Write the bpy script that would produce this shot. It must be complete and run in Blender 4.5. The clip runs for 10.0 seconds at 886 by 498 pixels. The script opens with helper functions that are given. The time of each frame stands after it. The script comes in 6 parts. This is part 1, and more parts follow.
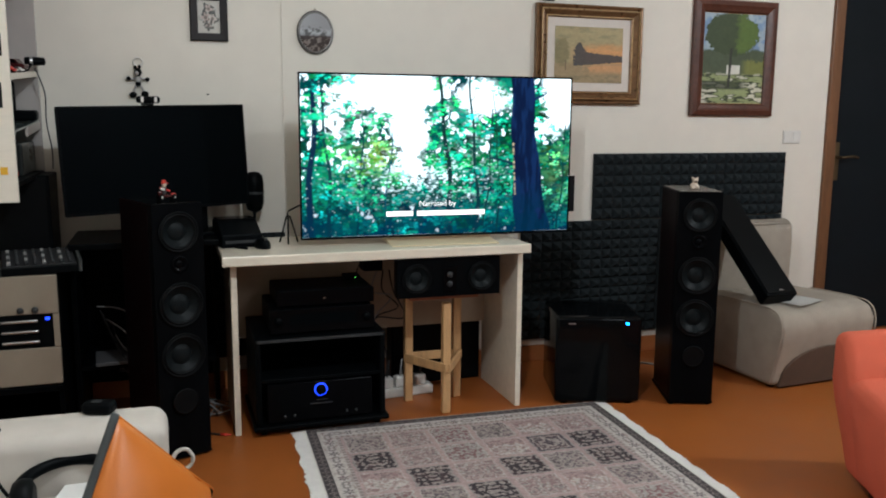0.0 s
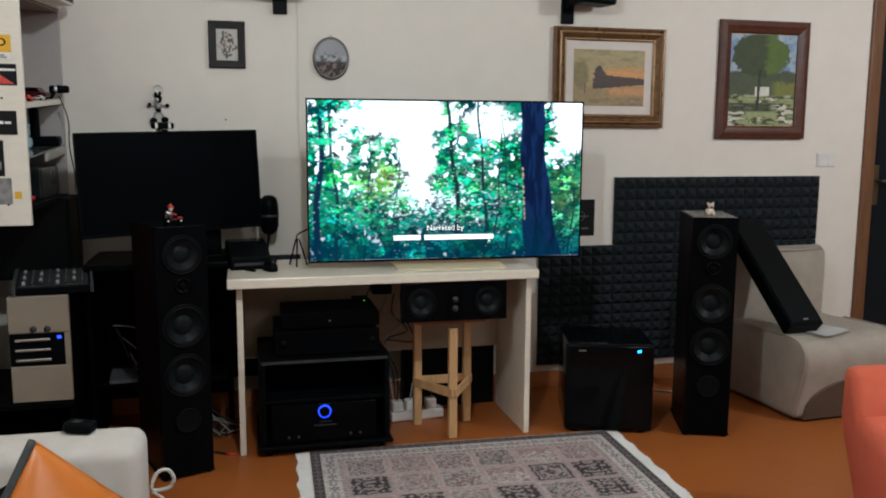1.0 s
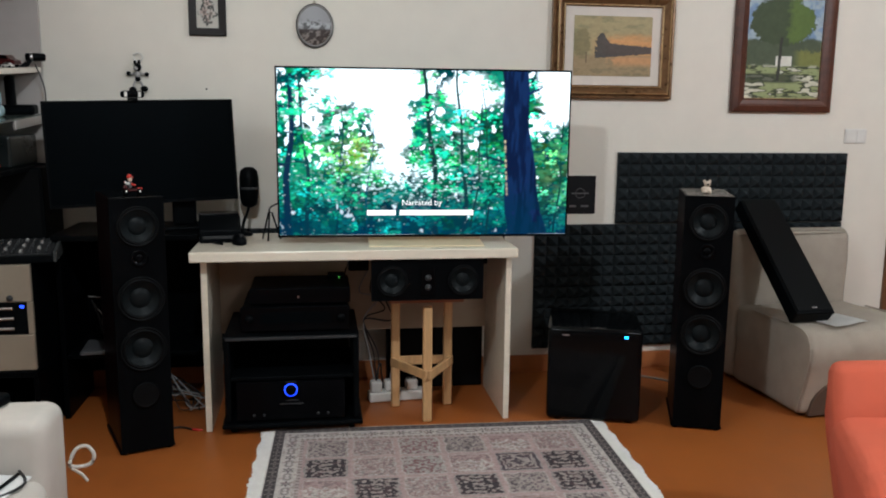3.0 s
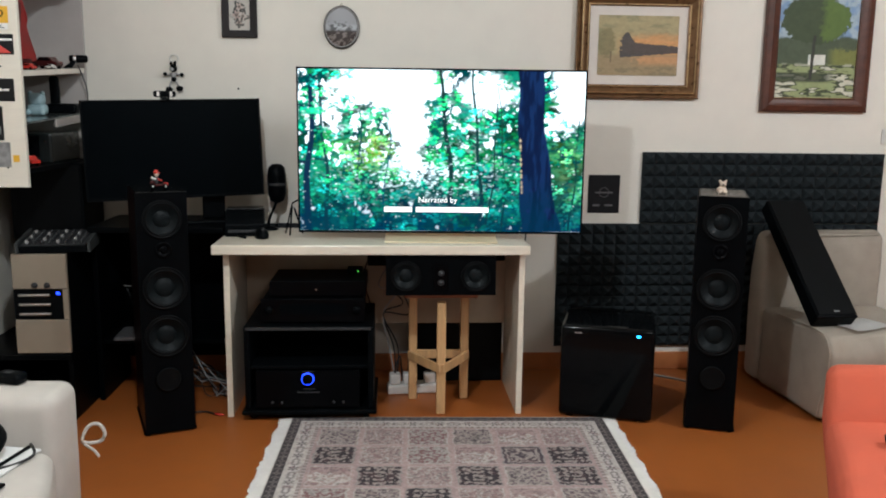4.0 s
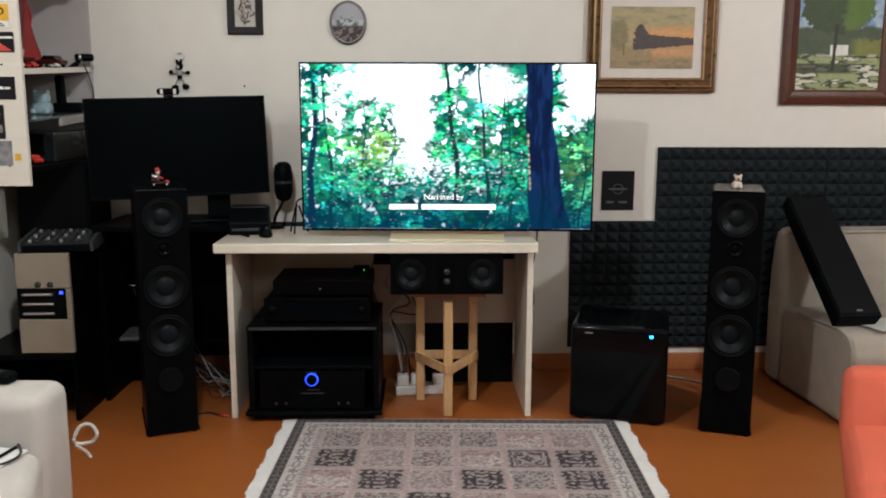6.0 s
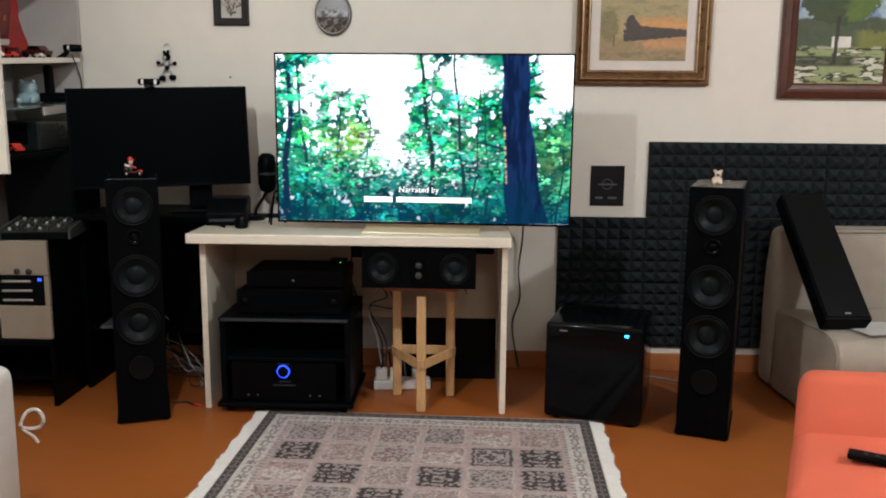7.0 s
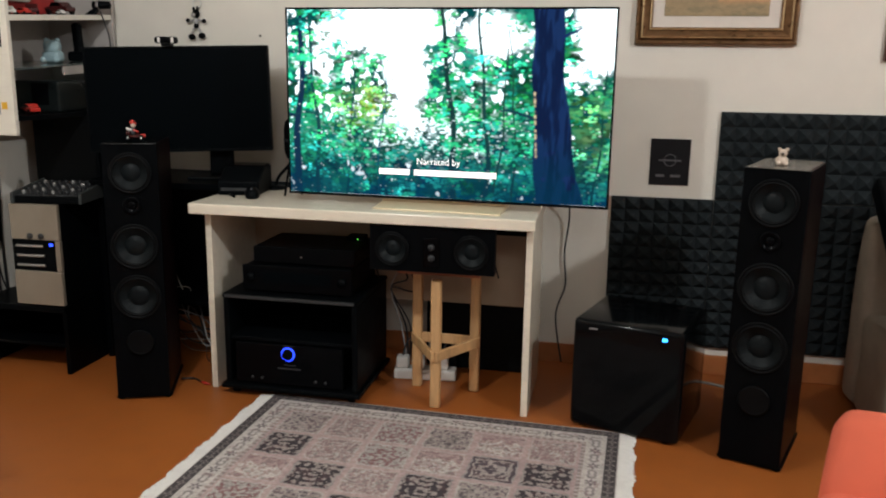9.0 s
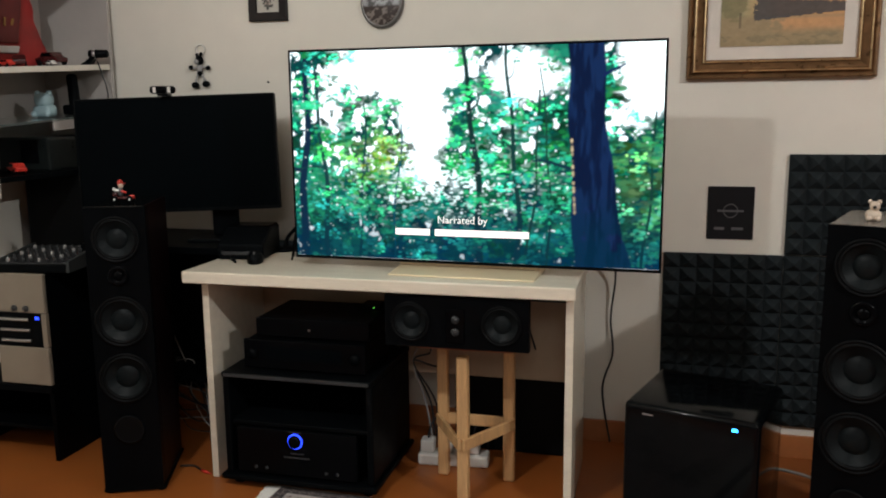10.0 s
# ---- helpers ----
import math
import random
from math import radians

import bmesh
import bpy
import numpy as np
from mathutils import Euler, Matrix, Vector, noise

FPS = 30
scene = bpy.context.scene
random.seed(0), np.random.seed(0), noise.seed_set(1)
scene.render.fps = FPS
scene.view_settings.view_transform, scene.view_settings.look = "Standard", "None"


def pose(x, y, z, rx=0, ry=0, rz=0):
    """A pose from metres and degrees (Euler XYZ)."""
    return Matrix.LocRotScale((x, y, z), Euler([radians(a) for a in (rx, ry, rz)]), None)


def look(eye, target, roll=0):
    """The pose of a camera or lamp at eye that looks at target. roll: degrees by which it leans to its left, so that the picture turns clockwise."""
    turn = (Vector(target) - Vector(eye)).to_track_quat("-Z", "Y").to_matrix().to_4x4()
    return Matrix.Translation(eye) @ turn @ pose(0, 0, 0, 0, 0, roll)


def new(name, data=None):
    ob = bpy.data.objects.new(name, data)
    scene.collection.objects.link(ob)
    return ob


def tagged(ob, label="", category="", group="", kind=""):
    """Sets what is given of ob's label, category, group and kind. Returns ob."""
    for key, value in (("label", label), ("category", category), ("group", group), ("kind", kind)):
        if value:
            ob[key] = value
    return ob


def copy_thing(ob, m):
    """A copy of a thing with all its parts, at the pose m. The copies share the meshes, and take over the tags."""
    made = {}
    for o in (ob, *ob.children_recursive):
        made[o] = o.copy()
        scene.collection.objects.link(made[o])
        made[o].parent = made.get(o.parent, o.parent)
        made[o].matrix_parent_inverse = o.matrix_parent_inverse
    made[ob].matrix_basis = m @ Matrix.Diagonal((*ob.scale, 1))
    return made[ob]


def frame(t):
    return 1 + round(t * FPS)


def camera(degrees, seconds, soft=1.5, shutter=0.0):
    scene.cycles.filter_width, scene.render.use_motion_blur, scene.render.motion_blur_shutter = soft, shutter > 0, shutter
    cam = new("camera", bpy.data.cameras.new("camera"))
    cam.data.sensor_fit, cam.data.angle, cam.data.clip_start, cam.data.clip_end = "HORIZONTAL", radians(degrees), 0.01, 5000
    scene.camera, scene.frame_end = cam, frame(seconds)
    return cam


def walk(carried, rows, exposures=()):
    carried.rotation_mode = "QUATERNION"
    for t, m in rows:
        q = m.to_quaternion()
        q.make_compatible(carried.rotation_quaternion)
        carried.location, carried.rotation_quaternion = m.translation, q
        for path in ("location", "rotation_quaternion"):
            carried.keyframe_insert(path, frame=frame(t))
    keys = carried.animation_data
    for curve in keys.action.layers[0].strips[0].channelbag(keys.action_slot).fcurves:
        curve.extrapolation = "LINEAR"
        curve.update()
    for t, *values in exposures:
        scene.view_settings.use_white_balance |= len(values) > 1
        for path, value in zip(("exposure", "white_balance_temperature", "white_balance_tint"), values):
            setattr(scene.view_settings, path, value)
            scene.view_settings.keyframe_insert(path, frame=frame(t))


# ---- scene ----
cam = camera(56.3, 10.0, soft=1.9, shutter=0.3)
PATH = [
    (0, (0.122, 0.112, 1.306), (0.741, 1.988, 0.994), 0.4),
    (0.5, (0.228, 0.074, 1.324), (0.825, 1.957, 1.006), 0.2),
    (1, (0.375, 0.044, 1.337), (0.84, 1.97, 1.066), 0.3),
    (1.5, (0.46, 0.031, 1.333), (0.892, 1.967, 1.077), 0.5),
    (2, (0.552, 0.051, 1.321), (0.955, 1.993, 1.061), 0.4),
    (2.5, (0.671, 0.131, 1.317), (1.032, 2.079, 1.04), 1.1),
    (2.7, (0.722, 0.134, 1.314), (1.062, 2.079, 0.995), 0.9),
    (4, (1.031, 0.021, 1.324), (1.159, 1.989, 0.99), 0.7),
    (4.5, (1.066, 0.016, 1.313), (1.146, 1.986, 0.981), 0.3),
    (5, (1.028, 0.026, 1.308), (1.096, 1.997, 0.975), 0.3),
    (5.5, (1.016, 0.056, 1.303), (1.098, 2.027, 0.973), 0.1),
    (6.8, (1.432, 0.129, 1.28), (1.391, 2.101, 0.951), 0.4),
    (7, (1.449, 0.139, 1.278), (1.386, 2.109, 0.939), 0.5),
    (7.5, (1.504, 0.294, 1.267), (1.391, 2.254, 0.885), 1.1),
    (8, (1.578, 0.417, 1.256), (1.42, 2.368, 0.849), 0.9),
    (8.5, (1.76, 0.47, 1.27), (1.514, 2.406, 0.836), 0.5),
    (9, (1.865, 0.559, 1.277), (1.48, 2.474, 0.851), 0.9),
    (9.5, (1.852, 0.781, 1.294), (1.404, 2.701, 0.958), 0.6),
    (10, (1.842, 0.979, 1.298), (1.348, 2.887, 0.961), -0.6),
]
walk(cam, [(t, look(eye, target, roll)) for t, eye, target, roll in PATH], exposures=[(0.0, 0.05, 6100, 8), (1.5, -0.08, 6100, 9), (2.5, 0.0, 6100, 9), (4.0, 0.25, 6150, 9), (5.5, 0.20, 6250, 11), (7.0, 0.30, 6450, 11), (9.0, 0.22, 6600, 11), (9.5, 0.05, 6700, 11), (10.0, -0.04, 6700, 11)])

# ---- world and lights ----
world = bpy.data.worlds.new("world")
scene.world = world
world.use_nodes = True
world.node_tree.nodes["Background"].inputs[0].default_value = (0.02, 0.022, 0.025, 1)
world.node_tree.nodes["Background"].inputs[1].default_value = 1.0


def lamp(name, kind, at, power, color, size, aim=None):
    data = bpy.data.lights.new(name, kind)
    data.energy, data.color = power, color
    if kind == "POINT":
        data.shadow_soft_size = size
    else:
        data.shape, data.size = "DISK", size
    ob = new(name, data)
    ob.matrix_world = look(at, aim) if aim else Matrix.Translation(at)
    return ob


lamp("ceiling_bulb", "POINT", (0.6, 1.6, 2.33), 66, (0.94, 0.985, 1.0), 0.045)
lamp("ceiling_bulb_right", "POINT", (3.95, 1.45, 2.50), 112, (0.94, 0.985, 1.0), 0.05)
# Added soft fill from behind the camera; no fixture belongs to it.
lamp("ceiling_lamp_back", "AREA", (2.2, -1.0, 2.64), 22, (0.94, 0.985, 1.0), 0.9, (2.2, 0.9, 0.0))

# ---- materials ----
MATS = {}


def mat(name, color, rough=0.5, metal=0.0, var=0.12, scale=18.0, bump=0.0, bscale=200.0, rvar=0.1, spec=0.5, second=None, stretch=(1, 1, 1), coat=0.0):
    """A principled surface with two scales of variation and fine relief."""
    m = bpy.data.materials.new(name)
    m.use_nodes = True
    nt = m.node_tree
    b = nt.nodes["Principled BSDF"]
    co = nt.nodes.new("ShaderNodeTexCoord")
    mp = nt.nodes.new("ShaderNodeMapping")
    mp.inputs["Scale"].default_value = stretch
    nt.links.new(co.outputs["Object"], mp.inputs[0])
    n1 = nt.nodes.new("ShaderNodeTexNoise")
    n1.inputs["Scale"].default_value, n1.inputs["Detail"].default_value = scale, 6
    n2 = nt.nodes.new("ShaderNodeTexNoise")
    n2.inputs["Scale"].default_value, n2.inputs["Detail"].default_value = scale * 0.13, 3
    for n in (n1, n2):
        nt.links.new(mp.outputs[0], n.inputs["Vector"])
    add = nt.nodes.new("ShaderNodeMath")
    add.operation = "ADD"
    nt.links.new(n1.outputs["Fac"], add.inputs[0])
    nt.links.new(n2.outputs["Fac"], add.inputs[1])
    ramp = nt.nodes.new("ShaderNodeValToRGB")
    ramp.color_ramp.elements[0].position, ramp.color_ramp.elements[1].position = 0.35, 0.68
    half = nt.nodes.new("ShaderNodeMath")
    half.operation = "MULTIPLY"
    half.inputs[1].default_value = 0.5
    nt.links.new(add.outputs[0], half.inputs[0])
    nt.links.new(half.outputs[0], ramp.inputs[0])
    lo = second or [c * (1 - var) for c in color]
    hi = color if second else [min(1, c * (1 + var)) for c in color]
    ramp.color_ramp.elements[0].color, ramp.color_ramp.elements[1].color = (*lo, 1), (*hi, 1)
    nt.links.new(ramp.outputs[0], b.inputs["Base Color"])
    rr = nt.nodes.new("ShaderNodeMapRange")
    rr.inputs[3].default_value, rr.inputs[4].default_value = max(0.02, rough - rvar), min(1, rough + rvar)
    nt.links.new(n1.outputs["Fac"], rr.inputs[0])
    nt.links.new(rr.outputs[0], b.inputs["Roughness"])
    b.inputs["Metallic"].default_value = metal
    b.inputs["Specular IOR Level"].default_value = spec
    b.inputs["Coat Weight"].default_value = coat
    if bump:
        n3 = nt.nodes.new("ShaderNodeTexNoise")
        n3.inputs["Scale"].default_value, n3.inputs["Detail"].default_value = bscale, 4
        nt.links.new(mp.outputs[0], n3.inputs["Vector"])
        bp = nt.nodes.new("ShaderNodeBump")
        bp.inputs["Strength"].default_value, bp.inputs["Distance"].default_value = bump, 0.004
        nt.links.new(n3.outputs["Fac"], bp.inputs["Height"])
        nt.links.new(bp.outputs[0], b.inputs["Normal"])
    MATS[name] = m
    return m


def painted(name, rough=0.6, glow=0.0, bump=0.0):
    """A surface whose colours are its own pattern (woven, painted or shown on a screen), stored on the mesh."""
    m = bpy.data.materials.new(name)
    m.use_nodes = True
    nt = m.node_tree
    b = nt.nodes["Principled BSDF"]
    at = nt.nodes.new("ShaderNodeVertexColor")
    at.layer_name = "pattern"
    b.inputs["Roughness"].default_value = rough
    b.inputs["Specular IOR Level"].default_value = 0.03 if glow else 0.3
    if glow:
        b.inputs["Base Color"].default_value = (0.001, 0.001, 0.0012, 1)
        nt.links.new(at.outputs["Color"], b.inputs["Emission Color"])
        b.inputs["Emission Strength"].default_value = glow
    else:
        nt.links.new(at.outputs["Color"], b.inputs["Base Color"])
    if bump:
        n3 = nt.nodes.new("ShaderNodeTexNoise")
        n3.inputs["Scale"].default_value, n3.inputs["Detail"].default_value = 350, 4
        bp = nt.nodes.new("ShaderNodeBump")
        bp.inputs["Strength"].default_value, bp.inputs["Distance"].default_value = bump, 0.004
        nt.links.new(n3.outputs["Fac"], bp.inputs["Height"])
        nt.links.new(bp.outputs[0], b.inputs["Normal"])
    return m


def glowing(name, color, strength):
    m = bpy.data.materials.new(name)
    m.use_nodes = True
    b = m.node_tree.nodes["Principled BSDF"]
    b.inputs["Base Color"].default_value = (*color, 1)
    b.inputs["Emission Color"].default_value = (*color, 1)
    b.inputs["Emission Strength"].default_value = strength
    return m


WALL = mat("cream_wall_paint", (0.74, 0.695, 0.615), 0.75, var=0.035, scale=9, bump=0.15, bscale=260)
# Dark colour for the two unseen walls, chosen to weaken bounced light.
BOUNCECUT = mat("bounce_cutting_wall", (0.24, 0.21, 0.18), 0.8, var=0.06, scale=9, bump=0.15, bscale=260)
# Ceiling tone, lowered so the unseen ceiling reflects less light into the room.
CEIL = mat("bounce_cutting_ceiling", (0.52, 0.49, 0.44), 0.85, var=0.02, bump=0.1)
FLOOR = mat("orange_floor", (0.36, 0.108, 0.022), 0.38, var=0.1, scale=14, bump=0.03, bscale=90, second=(0.29, 0.083, 0.018), spec=0.4)
SKIRT = mat("terracotta_skirting", (0.42, 0.15, 0.05), 0.4, var=0.15)
DOOR = mat("dark_door_paint", (0.007, 0.010, 0.013), 0.45, var=0.15, bump=0.05, spec=0.15)
JAMB = mat("brown_wood", (0.16, 0.068, 0.028), 0.45, var=0.3, scale=30, stretch=(6, 6, 0.6), bump=0.1)
BRASS = mat("aged_brass", (0.20, 0.145, 0.085), 0.4, 1.0)
WHITELAM = mat("white_laminate", (0.72, 0.67, 0.58), 0.38, var=0.05, scale=25, stretch=(0.6, 8, 8), bump=0.03)
GREYLAM = mat("grey_laminate", (0.42, 0.385, 0.36), 0.5, var=0.05)
BROWNLAM = mat("brown_board", (0.15, 0.09, 0.05), 0.55, var=0.1)
DESK = mat("pale_ash_laminate", (0.75, 0.68, 0.56), 0.2, var=0.07, scale=30, stretch=(0.7, 9, 9), bump=0.03)
MODESTY = mat("beige_back_panel", (0.42, 0.33, 0.24), 0.55, var=0.07)
BLACK = mat("black_plastic", (0.0022, 0.0029, 0.0036), 0.42, var=0.3, spec=0.045)
BLACKGLOSS = mat("black_gloss_lacquer", (0.002, 0.0022, 0.0028), 0.16, var=0.2, rvar=0.05, spec=0.05)
BLACKWOOD = mat("black_ash_veneer", (0.0018, 0.0023, 0.0029), 0.36, var=0.35, scale=40, stretch=(8, 8, 0.5), bump=0.06, spec=0.04)
REDWOOD = mat("dark_cherry_veneer", (0.0055, 0.0022, 0.0024), 0.33, var=0.35, scale=35, stretch=(8, 8, 0.5), bump=0.04, spec=0.06)
LACQUER = mat("mirror_black_lacquer", (0.004, 0.004, 0.004), 0.05, var=0.2, rvar=0.02, spec=0.6)
PIANO = mat("black_piano_lacquer", (0.0022, 0.0028, 0.0034), 0.10, var=0.2, rvar=0.03, spec=0.14)
SMOKED = mat("smoked_grey_plastic", (0.007, 0.0095, 0.0095), 0.3, var=0.4, scale=14, spec=0.3)
CONE = mat("grey_cone", (0.0058, 0.0080, 0.0090), 0.45, var=0.2, scale=60, spec=0.10)
RUBBER = mat("black_rubber", (0.0028, 0.0033, 0.0038), 0.5, var=0.2, spec=0.09)
CHROME = mat("brushed_metal", (0.55, 0.55, 0.56), 0.3, 1.0, var=0.08)
# Champagne metal, yellowed and mostly diffuse so its colour carries the warm reflection.
STANDPALE = mat("champagne_warm_reflection", (0.80, 0.66, 0.44), 0.3, 0.2, var=0.02, scale=4)
GREYMETAL = mat("grey_metal", (0.035, 0.036, 0.038), 0.42, 0.0, var=0.15, spec=0.25)
FOAM = mat("charcoal_foam", (0.017, 0.0215, 0.024), 0.95, var=0.25, scale=60, bump=0.6, bscale=500, spec=0.15)
PCBEIGE = mat("beige_case_front", (0.27, 0.225, 0.172), 0.5, var=0.06, bump=0.03)
SCREENOFF = mat("switched_off_screen", (0.0016, 0.0026, 0.0034), 0.3, var=0.1, rvar=0.04, spec=0.02)
PINE = mat("pine_wood", (0.56, 0.33, 0.15), 0.5, var=0.2, scale=30, stretch=(7, 7, 0.5), bump=0.08)
SEATRED = mat("reddish_stool_board", (0.30, 0.10, 0.04), 0.5, var=0.1)
SOFAWHITE = mat("off_white_cotton", (0.54, 0.50, 0.45), 0.9, var=0.08, scale=12, bump=0.35, bscale=420)
CHAIRGREY = mat("grey_beige_upholstery", (0.36, 0.31, 0.255), 0.92, var=0.12, scale=14, bump=0.4, bscale=500)
CHAIRBROWN = mat("brown_base_cloth", (0.10, 0.06, 0.04), 0.9, var=0.15, bump=0.3)
CORAL = mat("coral_red_fabric", (0.62, 0.115, 0.058), 0.85, var=0.08, scale=10, bump=0.3, bscale=420)
ORANGE = mat("orange_satin", (0.52, 0.145, 0.013), 0.42, var=0.08, bump=0.05)
DARKGREY = mat("dark_grey_fabric", (0.032, 0.036, 0.036), 0.8, var=0.2, bump=0.2)
PAPER = mat("white_paper", (0.78, 0.77, 0.75), 0.8, var=0.04)
WHITEPL = mat("white_plastic", (0.70, 0.68, 0.64), 0.4, var=0.05)
GOLD = mat("bronzed_gilt_wood", (0.21, 0.115, 0.055), 0.30, 0.4, var=0.35, scale=30, bump=0.12)
GILT = mat("worn_gilt_edge", (0.50, 0.34, 0.17), 0.3, 0.5, var=0.3, scale=50, bump=0.1)
MAHOG = mat("dark_mahogany_wood", (0.085, 0.026, 0.014), 0.36, var=0.35, scale=30, bump=0.1)
DARKFRAME = mat("dark_brown_frame", (0.016, 0.0125, 0.012), 0.5, var=0.2, spec=0.2)
MAT_CARD = mat("pale_linen_mount", (0.66, 0.60, 0.54), 0.85, var=0.05, bump=0.1)
PENNANT = mat("pennant_red_cloth", (0.30, 0.018, 0.016), 0.6, var=0.35, scale=12, bump=0.2)
OLDRED = mat("pennant_dark_red_cloth", (0.11, 0.010, 0.009), 0.6, var=0.4, scale=14, bump=0.2)
DULLGOLD = mat("dull_gold_print", (0.26, 0.13, 0.03), 0.6, var=0.3)
REDPL = mat("red_toy_plastic", (0.52, 0.03, 0.02), 0.35, var=0.15)
DARKRED = mat("dark_red_model_car", (0.055, 0.010, 0.010), 0.25, var=0.2)
PALEBLUE = mat("pale_blue_toy", (0.30, 0.42, 0.45), 0.5, var=0.1)
TOYGREY = mat("grey_toy_plastic", (0.33, 0.32, 0.31), 0.5, var=0.2)
PRINTGREY = mat("grey_print", (0.12, 0.12, 0.125), 0.5, var=0.15)
SKIN = mat("cream_toy_plastic", (0.62, 0.50, 0.40), 0.5, var=0.15)
FRINGE = mat("cream_wool_fringe", (0.64, 0.625, 0.59), 0.95, var=0.08, scale=60, bump=0.5)
YELLOW = mat("yellow_sticker", (0.75, 0.42, 0.03), 0.45, var=0.05)
REDST = mat("red_sticker", (0.58, 0.06, 0.05), 0.45, var=0.08)
BLKST = mat("black_sticker", (0.008, 0.008, 0.010), 0.45, var=0.2, spec=0.2)
GREYST = mat("grey_photo_print", (0.20, 0.20, 0.20), 0.4, var=0.7, scale=40)
CABLEW = mat("pale_cable", (0.30, 0.29, 0.28), 0.5, var=0.1)
CABLEB = mat("black_cable", (0.012, 0.012, 0.013), 0.5, var=0.1)
SILVER = mat("pewter_oval", (0.16, 0.15, 0.145), 0.35, 0.8, var=0.3)
TOPTAN = mat("dusty_tan_top", (0.17, 0.15, 0.13), 0.22, var=0.25, scale=20)
PEWTER = mat("dull_grey_plastic", (0.085, 0.085, 0.09), 0.5, var=0.2)
BLUE = glowing("blue_led", (0.015, 0.05, 1.0), 3.2)
CYAN = glowing("light_blue_led", (0.02, 0.30, 1.0), 7.0)
GREEN = glowing("green_led", (0.15, 1.0, 0.1), 0.8)
SCREEN = painted("television_picture", 0.25, glow=1.95)
CANVAS = painted("oil_painting", 0.55, bump=0.25)
PRINT = painted("printed_picture", 0.4)
PILE = painted("woven_rug_pile", 0.95, bump=0.7)
TEXTGLOW = glowing("white_title_on_screen", (1.0, 1.0, 1.0), 0.62)

glass = bpy.data.materials.new("clear_glass")
glass.use_nodes = True
gb = glass.node_tree.nodes["Principled BSDF"]
gb.inputs["Base Color"].default_value = (0.75, 0.86, 0.84, 1)
gb.inputs["Transmission Weight"].default_value, gb.inputs["Roughness"].default_value, gb.inputs["IOR"].default_value = 0.92, 0.08, 1.45


# ---- building helpers ----
def thing(name, m, label, category, group="", kind=""):
    ob = new(name)
    ob.empty_display_size = 0.05
    ob.matrix_world = m
    return tagged(ob, label, category, group, kind)


def link(name, bm, material, smooth=False):
    me = bpy.data.meshes.new(name)
    bmesh.ops.recalc_face_normals(bm, faces=bm.faces)
    bm.to_mesh(me)
    bm.free()
    for m in material if isinstance(material, (list, tuple)) else [material]:
        me.materials.append(m)
    if smooth:
        for p in me.polygons:
            p.use_smooth = True
    return new(name, me)


def part(name, bm, material, parent, label="", smooth=False, m=None):
    ob = link(name, bm, material, smooth)
    ob.parent = parent
    if m is not None:
        ob.matrix_local = m
    return tagged(ob, label)


def single(name, bm, material, m, label, category, group="", kind="", smooth=False):
    ob = link(name, bm, material, smooth)
    ob.matrix_world = m
    return tagged(ob, label, category, group, kind)


def box(x0, x1, y0, y1, z0, z1, bev=0.0, seg=2, bm=None, m=None, mi=0):
    out = bm or bmesh.new()
    b = bmesh.new()
    bmesh.ops.create_cube(b, size=1, matrix=Matrix.Translation(((x0 + x1) / 2, (y0 + y1) / 2, (z0 + z1) / 2)) @ Matrix.Diagonal((abs(x1 - x0), abs(y1 - y0), abs(z1 - z0), 1)))
    if bev:
        bmesh.ops.bevel(b, geom=b.edges[:], offset=bev, segments=seg, profile=0.5, affect="EDGES")
    merge(out, b, m, mi)
    return out


def merge(out, b, m=None, mi=0):
    if m is not None:
        b.transform(m)
    vs = {v: out.verts.new(v.co) for v in b.verts}
    for f in b.faces:
        try:
            nf = out.faces.new([vs[v] for v in f.verts])
            nf.material_index, nf.smooth = mi, f.smooth
        except ValueError:
            pass
    b.free()
    return out


def lathe(profile, n=32, bm=None, m=None, mi=0, caps=True):
    """Turned shape round z; profile: (radius, height) pairs."""
    out = bm or bmesh.new()
    b = bmesh.new()
    rings = []
    for r, z in profile:
        rings.append([b.verts.new((max(r, 1e-5) * math.cos(2 * math.pi * i / n), max(r, 1e-5) * math.sin(2 * math.pi * i / n), z)) for i in range(n)])
    for a, c in zip(rings, rings[1:]):
        for i in range(n):
            f = b.faces.new((a[i], a[(i + 1) % n], c[(i + 1) % n], c[i]))
            f.smooth = True
    for ring, rev in ((rings[0], True), (rings[-1], False)) if caps else ():
        b.faces.new(list(reversed(ring)) if rev else ring)
    merge(out, b, m, mi)
    return out


def ball(r, m=None, sx=1, sy=1, sz=1, bm=None, mi=0, u=14, v=9):
    out = bm or bmesh.new()
    b = bmesh.new()
    bmesh.ops.create_uvsphere(b, u_segments=u, v_segments=v, radius=r)
    b.transform(Matrix.Diagonal((sx, sy, sz, 1)))
    for f in b.faces:
        f.smooth = True
    merge(out, b, m, mi)
    return out


